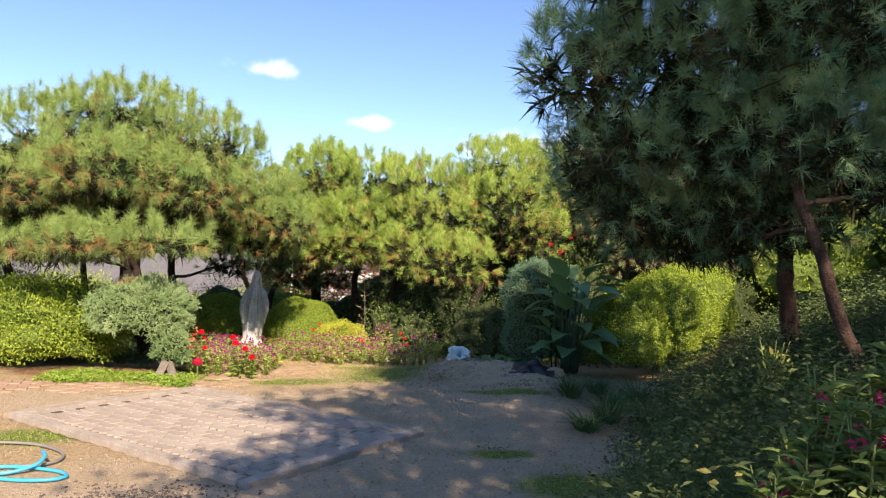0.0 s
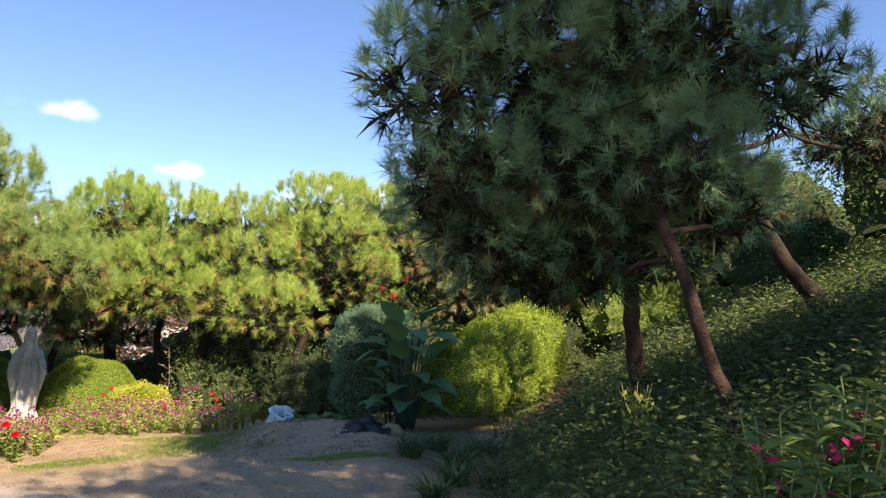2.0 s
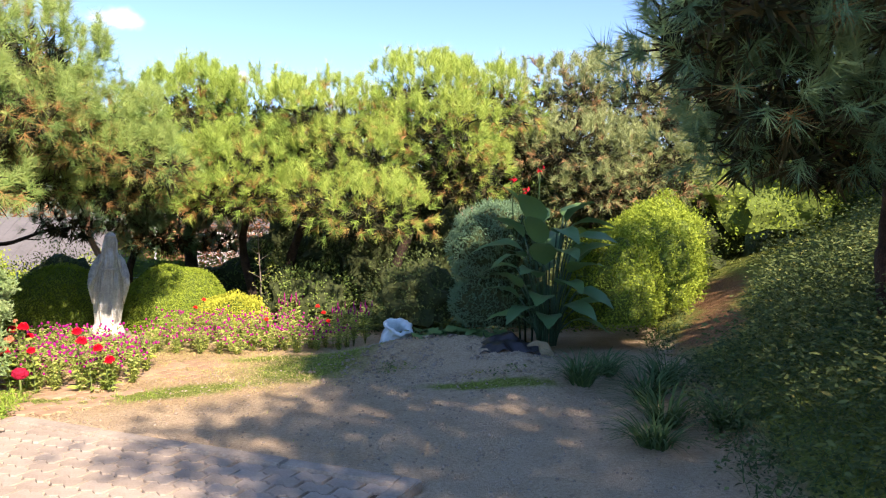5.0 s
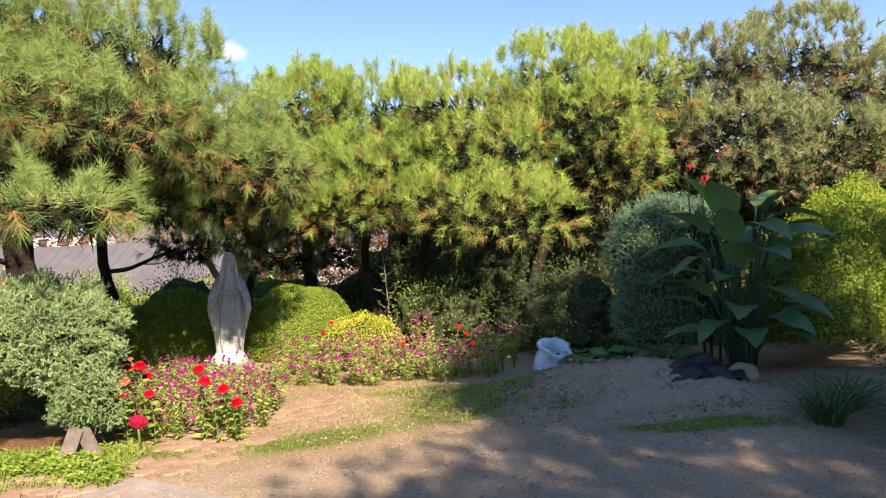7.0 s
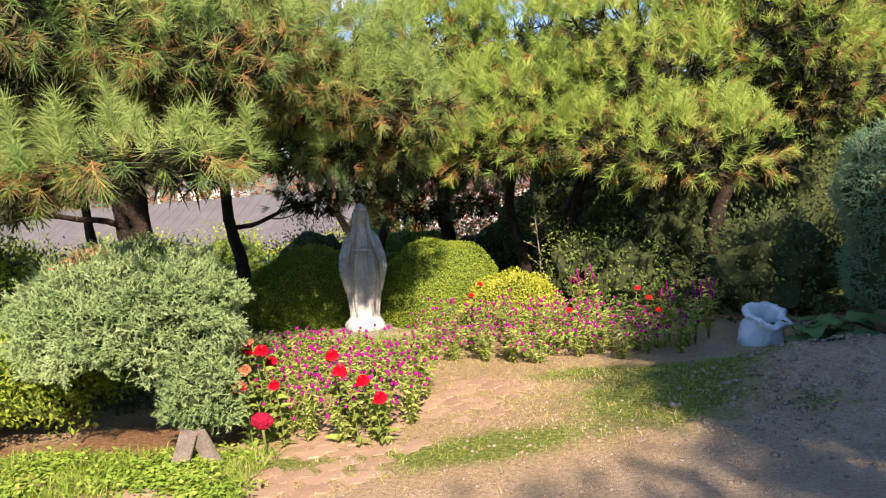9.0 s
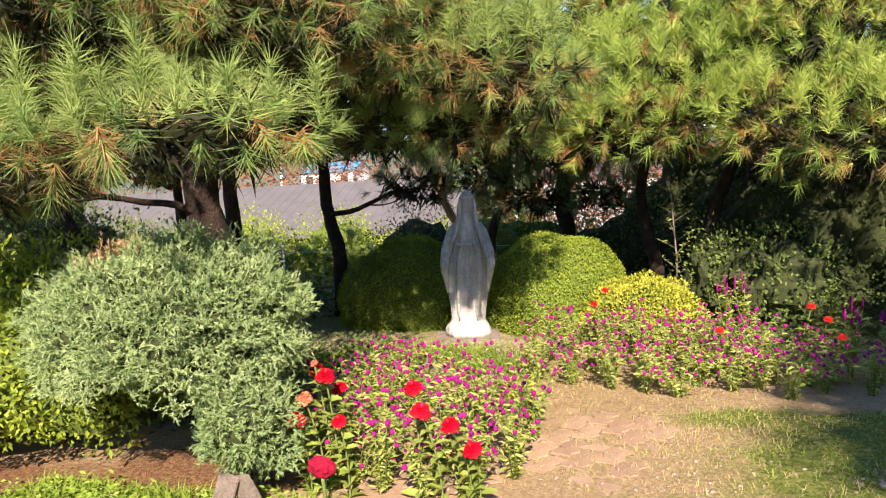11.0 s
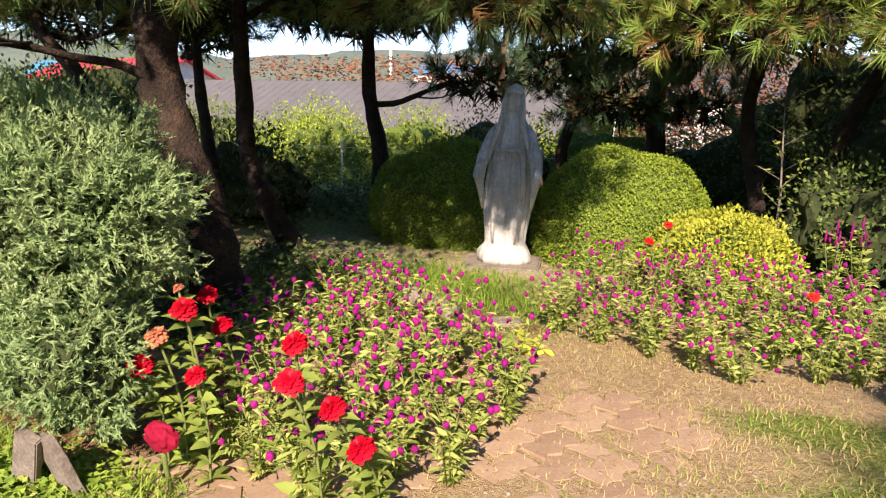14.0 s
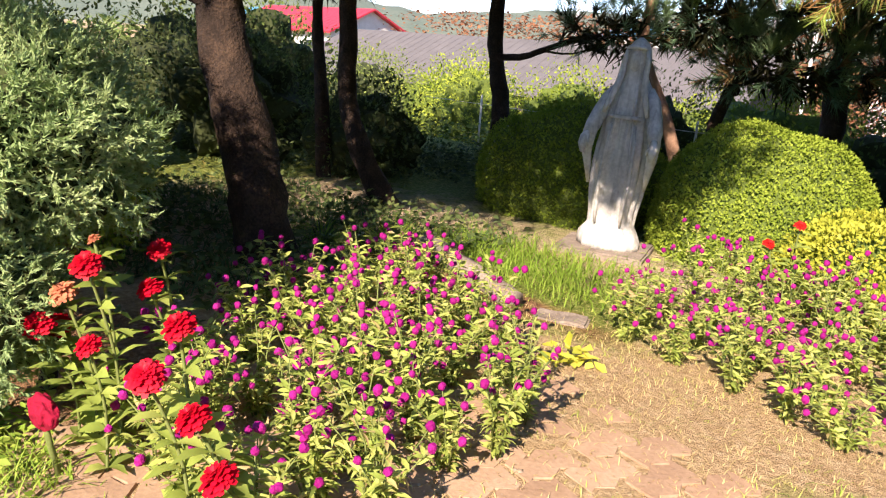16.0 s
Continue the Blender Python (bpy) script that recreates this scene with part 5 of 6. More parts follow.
# strap-leaved clumps at the foot of the bank
for k, (x, y, L) in enumerate(((1.75, 7.45, 0.5), (1.55, 8.55, 0.5), (1.95, 8.1, 0.55), (1.45, 7.0, 0.35), (2.35, 8.6, 0.5), (2.1, 7.2, 0.45), (1.95, 9.0, 0.4))):
    n = 130
    q = RNG.uniform(0, 6.283, n)
    o = np.stack([np.cos(q) * RNG.uniform(0, 0.1, n), np.sin(q) * RNG.uniform(0, 0.1, n), np.zeros(n)], 1)
    d = np.stack([np.cos(q) * RNG.uniform(0.1, 0.8, n), np.sin(q) * RNG.uniform(0.1, 0.8, n), np.ones(n)], 1)
    me = blade_mesh("strap_leaf_clump", o, d, M_STRAP, np.full(n, 0.4), L, 0.014, 0.7, 5)
    thing("strap_leaf_clump", (x, y, gz(x, y) - 0.02), "clump of long arching strap leaves", "plant", "clumps along the bank", "", me)

# the yellowing plant on the bank
n = 90
C = np.stack([RNG.normal(0, 0.12, n), RNG.normal(0, 0.1, n), RNG.uniform(0.05, 0.5, n)], 1)
yp = thing("yellowing_plant", (2.7, 5.9, gz(2.7, 5.9)), "wild plant with drooping yellowed leaves", "plant")
part("foliage", leaf_mesh("foliage", C, unit(RNG.normal(0, 0.4, C.shape) - [[0, 0, 0.8]]), unit(RNG.normal(size=C.shape) + [[0, -0.6, 0.3]]), M_WEED, np.full(n, 0.74), 0.085, 0.03), M_WEED, yp)
bm = bmesh.new()
for s in range(6):
    tube([(0, 0, -0.05), (math.cos(s) * 0.07, math.sin(s) * 0.07, 0.3), (math.cos(s) * 0.14, math.sin(s) * 0.12, 0.52)], 0.004, 5, 0, bm)
part("stem", bm, M_STEM, yp)

# ---- ground herbs and grass ----
def herbs(name, pts, mat, label, per=12, size=0.06, tall=0.18, wide=0.1, tone=0.45, slim=0.55):
    n = len(pts)
    base = np.stack([pts[:, 0], pts[:, 1], ground_z(pts[:, 0], pts[:, 1])], 1)
    c = np.repeat(base, per, 0) + RNG.normal(0, 1, (n * per, 3)) * [wide, wide, 0] + np.stack([np.zeros(n * per), np.zeros(n * per), RNG.uniform(0.0, 1, n * per) ** 1.3 * tall], 1)
    tn = np.repeat(tone + RNG.normal(0, 0.13, n), per)
    q = RNG.uniform(0, 6.283, n * per)
    d = np.stack([np.cos(q), np.sin(q), RNG.uniform(-0.4, 0.6, n * per)], 1)
    me = leaf_mesh(name, c, d, unit(RNG.normal(0, 0.5, c.shape) + [[0, -0.25, 0.9]]), mat, tn, size, size * slim, 0.2, 0.45)
    return tagged(new(name, me), label, "plants", kind="stuff")


def spots(n, x0, x1, y0, y1, keep):
    x, y = RNG.uniform(x0, x1, n), RNG.uniform(y0, y1, n)
    k = keep(x, y)
    return np.stack([x[k], y[k]], 1)


RNG = np.random.default_rng(5)
off_path = lambda x, y: np.abs((x - 3.3) * 0.815 - (y - 9.5) * 0.58) > 0.42
bk = lambda x, y: (bank(x, y) > 0.012) & ((y < 8.9) | off_path(x, y))
# bank herbs take the darker leaves, so the bank's shade is in their colour
herbs("bank_herbs", spots(7600, 0.0, 6.0, 1.2, 10.5, bk), M_WEED_D, "low shade-darkened herbs covering the bank", 11, 0.038, 0.24, 0.08, 0.35)
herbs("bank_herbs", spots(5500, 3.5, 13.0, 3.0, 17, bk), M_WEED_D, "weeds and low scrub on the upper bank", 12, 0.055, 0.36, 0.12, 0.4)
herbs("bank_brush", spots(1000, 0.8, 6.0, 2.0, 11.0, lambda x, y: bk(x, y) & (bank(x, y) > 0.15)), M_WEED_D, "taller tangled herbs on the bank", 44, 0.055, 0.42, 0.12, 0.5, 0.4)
bgr = spots(9000, 0.5, 6.5, 1.5, 11.0, bk)
c = np.stack([bgr[:, 0], bgr[:, 1], ground_z(bgr[:, 0], bgr[:, 1])], 1)
tagged(new("bank_grass", blade_mesh("bank_grass", c, RNG.normal(0, 0.5, c.shape) + [[0, 0, 1.0]], M_STRAP, np.full(len(c), 0.42), 0.3, 0.007, 0.7, 3)), "coarse grass among the herbs of the bank", "grass", kind="stuff")
herbs("creeping_weeds", spots(1500, -4.6, -2.9, 8.35, 9.0, lambda x, y: np.array([noise.noise(Vector((a * 2.2, b * 3.5, 8))) for a, b in zip(x, y)]) > -0.02), M_GRASS, "bright green weeds below the juniper", 12, 0.032, 0.06, 0.06, 0.45)
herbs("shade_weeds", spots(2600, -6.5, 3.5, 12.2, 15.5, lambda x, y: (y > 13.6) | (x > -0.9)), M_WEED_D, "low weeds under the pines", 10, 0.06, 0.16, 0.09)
herbs("shade_weeds", spots(350, -6.4, -3.7, 9.8, 12.2, lambda x, y: np.ones(x.shape, bool)), M_WEED_D, "low shade-darkened weeds round the pine trunk", 12, 0.055, 0.16, 0.09)
herbs("hollow_scrub", spots(1500, -16, 4, 15.5, 25, lambda x, y: np.ones(x.shape, bool)), M_WEED, "rough scrub on the falling slope", 14, 0.07, 0.3, 0.2, 0.5)
herbs("heap_weeds", np.array([[-0.05, 9.45], [0.05, 9.5], [0.0, 9.38], [-0.4, 9.6], [0.9, 8.9], [1.1, 8.85], [0.75, 9.0], [0.5, 6.1], [1.05, 5.6], [0.2, 9.4]]), M_WEED_D, "small weeds on bare soil", 22, 0.035, 0.05, 0.06, 0.6)


def turf(name, n, x0, x1, y0, y1, keep, label, length=0.05, tone=0.45, mat=M_GRASS, width=0.004):
    p = spots(n, x0, x1, y0, y1, keep)
    c = np.stack([p[:, 0], p[:, 1], ground_z(p[:, 0], p[:, 1]) - 0.004], 1)
    d = RNG.normal(0, 0.45, c.shape) + [[0, 0, 1.0]]
    tn = tone + np.array([0.18 * noise.noise(Vector((a * 3, b * 3, 0))) for a, b in p])
    return tagged(new(name, blade_mesh(name, c, d, mat, tn, length, width, 0.5, 2)), label, "grass", kind="stuff")


patchy = lambda x, y: np.array([0.5 + 1.1 * noise.noise(Vector((a * 2.6, b * 2.6, 6))) for a, b in zip(x, y)])
lawn = lambda x, y: (RNG.uniform(size=x.shape) < np.clip(sum(blob(x, y, *b) for b in GREEN), 0, 1) ** 1.3 * np.clip(patchy(x, y) * 1.5, 0, 1)) & ~in_pave(x, y, 0.1)
turf("short_grass", 62000, -4.8, 1.6, 5.0, 12.6, lawn, "short green grass in patches", 0.045, 0.5)
dry = lambda x, y: (RNG.uniform(size=x.shape) < np.clip(blob(x, y, -1.3, 9.9, 0.8, 0.75) + 0.8 * blob(x, y, -2.2, 10.9, 0.8, 0.6) + blob(x, y, -3.2, 8.6, 0.9, 0.25) + 0.5 * blob(x, y, -3.2, 6.0, 1.0, 0.7), 0, 1)) & ~in_pave(x, y, 0.1)
turf("dry_grass", 70000, -4.5, -0.4, 5.0, 12, dry, "dry straw-coloured grass on sand", 0.035, 0.88, width=0.003)
turf("shade_grass", 5000, -6.6, -3.7, 9.9, 12.2, lambda x, y: np.array([noise.noise(Vector((a * 2.5, b * 2.5, 28))) for a, b in zip(x, y)]) > -0.15, "dark straggling grass beneath the pines", 0.16, 0.35, M_STRAP, 0.007)
turf("verge_grass", 6000, -4.7, -2.9, 8.3, 9.05, lambda x, y: np.array([noise.noise(Vector((a * 2.2, b * 3.5, 18))) for a, b in zip(x, y)]) > -0.1, "green grass mixed with weeds below the juniper", 0.11, 0.5, width=0.005)
turf("tall_grass", 9000, -4.3, -2.6, 11.3, 12.6, lambda x, y: RNG.uniform(size=x.shape) < np.clip(blob(x, y, -3.5, 11.9, 0.7, 0.35) * 1.2, 0, 1), "taller grass before the statue", 0.12, 0.36, width=0.005)
for x, y, L in ((-4.1, 11.45, 0.34), (-4.35, 11.1, 0.3), (-3.95, 11.2, 0.24), (-3.6, 10.9, 0.2)):
    n = 90
    q = RNG.uniform(0, 6.283, n)
    d = np.stack([np.cos(q) * 0.5, np.sin(q) * 0.5, np.ones(n)], 1)
    thing("grass_tuft", (x, y, gz(x, y) - 0.01), "tuft of long arching green grass", "grass", "grass tufts", "", blade_mesh("grass_tuft", d * [0.06, 0.06, 0], d, M_GRASS, np.full(n, 0.4), L, 0.006, 0.8, 4))
herbs("yellow_weed", np.array([[-2.47, 10.71], [-2.42, 10.74]]), M_GOLD, "small yellow-green weed on the path", 14, 0.07, 0.08, 0.03, 0.5)

# ---- heap, bag, sheet, stones ----
def clods(name, n, keep, x0, x1, y0, y1, size, mat, label, category="stones"):
    bm0 = bmesh.new()
    bmesh.ops.create_icosphere(bm0, subdivisions=1, radius=1)
    V0 = np.array([v.co[:] for v in bm0.verts])
    bm0.verts.index_update()
    F0 = np.array([[v.index for v in f.verts] for f in bm0.faces])
    bm0.free()
    p = spots(n, x0, x1, y0, y1, keep)
    m = len(p)
    s = size * RNG.uniform(0.4, 1.0, m) ** 2
    V = V0[None] * (1 + RNG.uniform(-0.3, 0.3, (m, len(V0), 1))) * s[:, None, None] * [[[1, 1, 0.7]]]
    V = V + np.stack([p[:, 0], p[:, 1], ground_z(p[:, 0], p[:, 1]) + s * 0.2], 1)[:, None]
    F = F0[None] + (np.arange(m) * len(V0))[:, None, None]
    return tagged(new(name, raw(name, V.reshape(-1, 3), F.reshape(-1, 3), mat)), label, category, kind="stuff")


M_CLOD = material("soil_clods", [(0.2, (0.18, 0.135, 0.10)), (0.5, (0.33, 0.265, 0.20)), (0.8, (0.50, 0.43, 0.35))], 14, 0.95, 0.6, island=0.2)
clods("soil_clods", 6000, lambda x, y: RNG.uniform(size=x.shape) < np.exp(-(((x - 0.7) / 0.9) ** 2 + ((y - 9.7) / 0.6) ** 2)), -1, 2.2, 8.4, 10.8, 0.022, M_CLOD, "clods and pebbles on the soil heap", "soil")
clods("pebbles", 3200, lambda x, y: ~in_pave(x, y, 0.1) & (bank(x, y) < 0.1), -2.6, 1.6, 4.0, 10.0, 0.014, M_CLOD, "small pebbles strewn over bare earth")
M_DARKCHIP = material("dark_chips", [(0.2, (0.06, 0.05, 0.045)), (0.6, (0.12, 0.10, 0.09)), (0.8, (0.2, 0.17, 0.16))], 30, 0.9, 0.4, island=0.2)
clods("dark_gravel", 2600, lambda x, y: RNG.uniform(size=x.shape) < blob(x, y, -1.75, 4.55, 0.5, 0.22, 0.2), -2.6, -1.1, 4.0, 4.95, 0.014, M_DARKCHIP, "dark gravel beside the paving", "gravel")

M_BAG = material("pale_plastic_sack", [(0.25, (0.48, 0.62, 0.70)), (0.5, (0.68, 0.80, 0.85)), (0.75, (0.82, 0.90, 0.91))], 6, 0.4, 0.3, thin=0.15, spec=0.5)
bm = bmesh.new()
prev = None
for z, r in ((0.0, 0.10), (0.015, 0.15), (0.07, 0.172), (0.14, 0.168), (0.20, 0.15), (0.245, 0.14), (0.275, 0.155), (0.29, 0.172), (0.31, 0.175), (0.325, 0.155), (0.315, 0.125), (0.28, 0.108), (0.22, 0.105), (0.14, 0.10), (0.11, 0.06), (0.10, 0.005)):
    ring = []
    for k in range(56):
        q = 2 * math.pi * k / 56
        d = Vector((math.cos(q), math.sin(q), 0))
        crease = 1 + 0.16 * noise.noise(d * 1.9 + Vector((0, 0, z * 5))) + 0.2 * abs(noise.noise(d * 5 + Vector((0, 0, z * 9 + 4))))
        ring.append(bm.verts.new((d.x * r * crease, d.y * r * 0.9 * crease, z + 0.03 * noise.noise(d * 3 + Vector((0, 0, z * 4 + 9))) * min(1, z * 12))))
    if prev:
        for k in range(56):
            bm.faces.new((prev[k], prev[(k + 1) % 56], ring[(k + 1) % 56], ring[k]))
    else:
        bm.faces.new(ring[::-1])
    prev = ring
for v in bm.verts:
    v.co += noise.noise_vector(v.co * 9) * 0.03 * min(1, v.co.z * 14) + noise.noise_vector(v.co * 22) * 0.016
    v.co.z = max(v.co.z, 0.0)
solid("plastic_sack", bm, M_BAG, (0.26, 11.3, gz(0.26, 11.3) - 0.03), "open crumpled pale blue plastic sack beside the heap", "sack", (26, 4, 14), smooth=True)
M_SHEET = material("black_plastic", [(0.3, (0.008, 0.007, 0.009)), (0.7, (0.03, 0.026, 0.03))], 12, 0.35, 0.5, spec=0.5)
bm = bmesh.new()
bmesh.ops.create_grid(bm, x_segments=40, y_segments=24, size=0.5)
for v in bm.verts:
    x, y = v.co.x, v.co.y
    v.co = Vector((x * 0.62, y * 0.5, 0.05 + 0.09 * math.exp(-((x / 0.3) ** 2 + ((y - 0.1) / 0.3) ** 2)) + 0.06 * noise.noise(Vector((x * 5, y * 5, 0))) - 0.1 * (abs(x) ** 3 + abs(y) ** 3) * 4))
bmesh.ops.solidify(bm, geom=bm.faces[:], thickness=0.004)
solid("plastic_sheet", bm, M_SHEET, (1.25, 9.82, gz(1.25, 9.82) - 0.005), "crumpled black plastic sheet on the heap", "sheet", (0, 0, -8), smooth=True)
M_SAND = material("tan_rock", [(0.3, (0.20, 0.15, 0.08)), (0.7, (0.40, 0.31, 0.18))], 8, 0.9, 0.6)
bm = bmesh.new()
bmesh.ops.create_icosphere(bm, subdivisions=4, radius=0.14)
for v in bm.verts:
    v.co = Vector((v.co.x * 1.1, v.co.y * 0.8, v.co.z * 0.75)) * (1 + 0.3 * noise.noise(v.co * 9))
solid("rock", bm, M_SAND, (1.58, 9.78, gz(1.58, 9.78) + 0.02), "tan rock half sunk in the heap", "rock")

# ---- log, slab, offcuts, hose, sapling ----
solid("log", tube(curve_pts([(-0.5, 0.25, 0), (0, 0.02, 0.01), (0.3, -0.12, 0), (0.5, -0.2, -0.01)], 5, 0.01), 0.06, 12, 0.35), M_WOODY, (-3.5, 11.36, -0.005), "weathered grey log lying in the grass", "log", smooth=True)
solid("stepping_stone", box((0.26, 0.15, 0.04), 0.012, 0.012, 2, 3), M_WOODY, (-2.75, 11.2, -0.045), "flat grey stone set in the path", "stone", (0, 0, 20))
solid("wood_offcut", box((0.09, 0.03, 0.28), 0.004, 0.006, 2, 5), M_WOODY, (-3.36, 8.83, 0.10), "weathered plank end leaning under the juniper", "plank", (14, 24, 10))
solid("wood_offcut", box((0.10, 0.03, 0.26), 0.004, 0.006, 2, 6), M_WOODY, (-3.24, 8.86, 0.09), "weathered plank end leaning under the juniper", "plank", (16, -14, -12))
M_HOSE = material("blue_hose", [(0.3, (0.03, 0.30, 0.52)), (0.7, (0.06, 0.45, 0.68))], 20, 0.35, 0.0, spec=0.5)
M_HOSE2 = material("grey_hose", [(0.3, (0.16, 0.15, 0.14)), (0.7, (0.28, 0.26, 0.23))], 20, 0.5, 0.0)
loop = [(-2.78 + 0.0, 5.18, 0.09), (-2.72, 5.1, 0.08), (-2.72, 4.98, 0.05), (-2.85, 4.88, 0.02), (-3.0, 4.85, 0.02), (-3.1, 4.92, 0.02), (-2.9, 5.02, 0.02), (-2.6, 4.98, 0.02), (-2.45, 4.88, 0.02), (-2.5, 4.78, 0.02), (-2.7, 4.74, 0.02), (-3.0, 4.78, 0.02), (-3.3, 4.8, 0.02), (-3.8, 4.9, 0.02)]
solid("garden_hose", tube(curve_pts(loop, 6), 0.0125, 10), M_HOSE, (0, 0, 0.0), "loose coil of bright blue garden hose", "hose", smooth=True)
solid("garden_hose", tube(curve_pts([(-3.6, 5.6, 0.02), (-3.1, 5.62, 0.02), (-2.75, 5.4, 0.02), (-2.7, 5.15, 0.02), (-2.95, 5.02, 0.02), (-3.5, 5.0, 0.02)], 6), 0.011, 8), M_HOSE2, (0, 0, 0.0), "dull grey garden hose on the sand", "hose", smooth=True)
sap = thing("sapling", (-1.42, 13.55, 0.0), "thin sapling with sparse pale leaves", "tree")
bm = bmesh.new()
C, D = [], []
tube([(0, 0, -0.05), (0.01, 0, 0.5), (-0.02, 0, 1.0), (-0.03, 0, 1.3)], [0.010, 0.009, 0.006, 0.003], 6, 0.1, bm)
for k in range(14):
    z = 0.35 + k * 0.065
    q = k * 2.4
    e = Vector((math.cos(q) * 0.17, math.sin(q) * 0.17, z + 0.10))
    tube([(0, 0, z), e * 0.6 + Vector((0, 0, z * 0.4)), e], 0.003, 4, 0, bm)
    for j in range(7):
        C.append(Vector((0, 0, z)).lerp(e, rnd.uniform(0.4, 1.0))), D.append((math.cos(q + j), math.sin(q + j), 0.4))
part("trunk", bm, M_WOODY, sap)
C, D = np.array(C), np.array(D)
part("foliage", leaf_mesh("foliage", C, D, unit(RNG.normal(0, 0.5, C.shape) + [[0, 0, 1.0]]), M_BED, np.full(len(C), 0.45), 0.05, 0.02), M_BED, sap)

# ---- the distance ----
M_ROOF = material("grey_roofing", [(0.3, (0.11, 0.105, 0.105)), (0.6, (0.155, 0.147, 0.145)), (0.8, (0.19, 0.18, 0.175))], 1.5, 0.7, 0.2)
M_REDROOF = material("red_metal_roof", [(0.3, (0.50, 0.03, 0.05)), (0.7, (0.68, 0.06, 0.09))], 3, 0.5, 0.1)
M_BLUEROOF = material("blue_metal_roof", [(0.3, (0.05, 0.25, 0.50)), (0.7, (0.10, 0.36, 0.62))], 3, 0.5, 0.1)
M_WALL = material("white_render", [(0.3, (0.62, 0.61, 0.58)), (0.7, (0.80, 0.79, 0.76))], 3, 0.8, 0.1)
M_DARKWALL = material("dark_cladding", [(0.3, (0.05, 0.04, 0.04)), (0.7, (0.12, 0.10, 0.09))], 4, 0.8, 0.2)
M_PANE = material("window_glass", [(0.3, (0.02, 0.025, 0.03)), (0.7, (0.05, 0.06, 0.07))], 4, 0.1, 0.0, spec=0.6)
M_POLE = material("white_pole", [(0.3, (0.6, 0.6, 0.58)), (0.7, (0.75, 0.75, 0.72))], 10, 0.6, 0.0)


def house(x0, x1, y0, y1, eave, ridge, base, wall, roof, label, ribs=0.0, windows=3, over=0.4):
    cx, cy = (x0 + x1) / 2, (y0 + y1) / 2
    root = thing("house", (cx, cy, base), label, "house")
    W, Dp, H = x1 - x0, y1 - y0, eave - base
    bm = box((W, Dp, H), 0)
    bmesh.ops.translate(bm, vec=(0, 0, H / 2), verts=bm.verts)
    part("wall", bm, wall, root)
    rise = ridge - eave
    for s in (-1, 1):
        bm = bmesh.new()
        a, b = -W / 2 - over, W / 2 + over
        q = [Vector((a, s * (Dp / 2 + over), -0.1)), Vector((b, s * (Dp / 2 + over), -0.1)), Vector((b, 0, rise)), Vector((a, 0, rise))]
        lo = [bm.verts.new(p + Vector((0, 0, H))) for p in q]
        hi = [bm.verts.new(p + Vector((0, 0, H + 0.12))) for p in q]
        bm.faces.new(lo)
        bm.faces.new(hi[::-1])
        for k in range(4):
            bm.faces.new((lo[k], lo[(k + 1) % 4], hi[(k + 1) % 4], hi[k]))
        bmesh.ops.recalc_face_normals(bm, faces=bm.faces)
        part("roof", bm, roof, root)
    if ribs:
        bm = bmesh.new()
        for i in range(int((W + 2 * over) / ribs)):
            x = -W / 2 - over + ribs * (i + 0.5)
            tube([(x, -Dp / 2 - over, H + 0.03), (x, 0, H + rise + 0.115)], 0.012, 4, 0, bm)
        part("roof_rib", bm, roof, root)["kind"] = "stuff"
    for s in (-1, 1):
        bm = bmesh.new()
        v = [bm.verts.new((s * W / 2, -Dp / 2, H)), bm.verts.new((s * W / 2, Dp / 2, H)), bm.verts.new((s * W / 2, 0, H + rise))]
        u = [bm.verts.new(p.co - Vector((s * 0.15, 0, 0))) for p in v]
        bm.faces.new(v), bm.faces.new(u[::-1])
        for k in range(3):
            bm.faces.new((v[k], u[k], u[(k + 1) % 3], v[(k + 1) % 3]))
        part("gable", bm, wall, root)
    for k in range(windows):
        bm = box((1.1, 0.08, 1.0), 0.02)
        part("window", bm, M_PANE, root).location = (-W / 2 + W * (k + 0.5) / windows, -Dp / 2 - 0.02, H - 1.1)


G0 = -3.4
house(-29.0, -9.0, 31.0, 38.5, -0.35, 1.45, G0, M_DARKWALL, M_ROOF, "long low building with a grey ribbed roof", 0.45, 6, 0.6)
house(-47.5, -37.0, 40, 47, 1.4, 2.9, G0, M_WALL, M_REDROOF, "white house with a red metal roof", 0.5, 3)
house(-8.0, 0.0, 48, 56, 1.2, 2.6, G0, M_WALL, M_ROOF, "white house with a grey roof in the hollow", 0.6, 3)
house(-50, -42, 100, 106, 3.6, 4.8, -0.5, M_WALL, M_BLUEROOF, "white shed with a blue metal roof", 0.0, 3)
house(-14, -4, 90, 99, 3.2, 4.6, -1.5, M_WALL, M_ROOF, "white farmhouse across the fields", 0.0, 3)
house(-86, -74, 66, 74, 2.6, 4.0, -2.5, M_WALL, M_BLUEROOF, "white shed with a blue metal roof", 0.0, 3)
M_RUST = leafy("russet_leaves", (0.12, 0.05, 0.03), (0.25, 0.11, 0.06), (0.38, 0.20, 0.10))
herb_y = np.stack([RNG.uniform(-50, 6, 1600), RNG.uniform(41, 50, 1600)], 1)
herb_y = herb_y[(herb_y[:, 0] > -33)]
herbs("russet_scrub", herb_y, M_RUST, "russet autumn scrub beyond the roofs", 28, 0.27, 6.5, 0.8, 0.5)
for x, y, top in ((-12.0, 45, 7.0), (-30.0, 58, 8.0)):
    solid("utility_pole", tube([(0, 0, G0), (0, 0, top)], [0.14, 0.1], 10), M_POLE, (x, y, 0), "pale concrete utility pole in the distance", "pole")
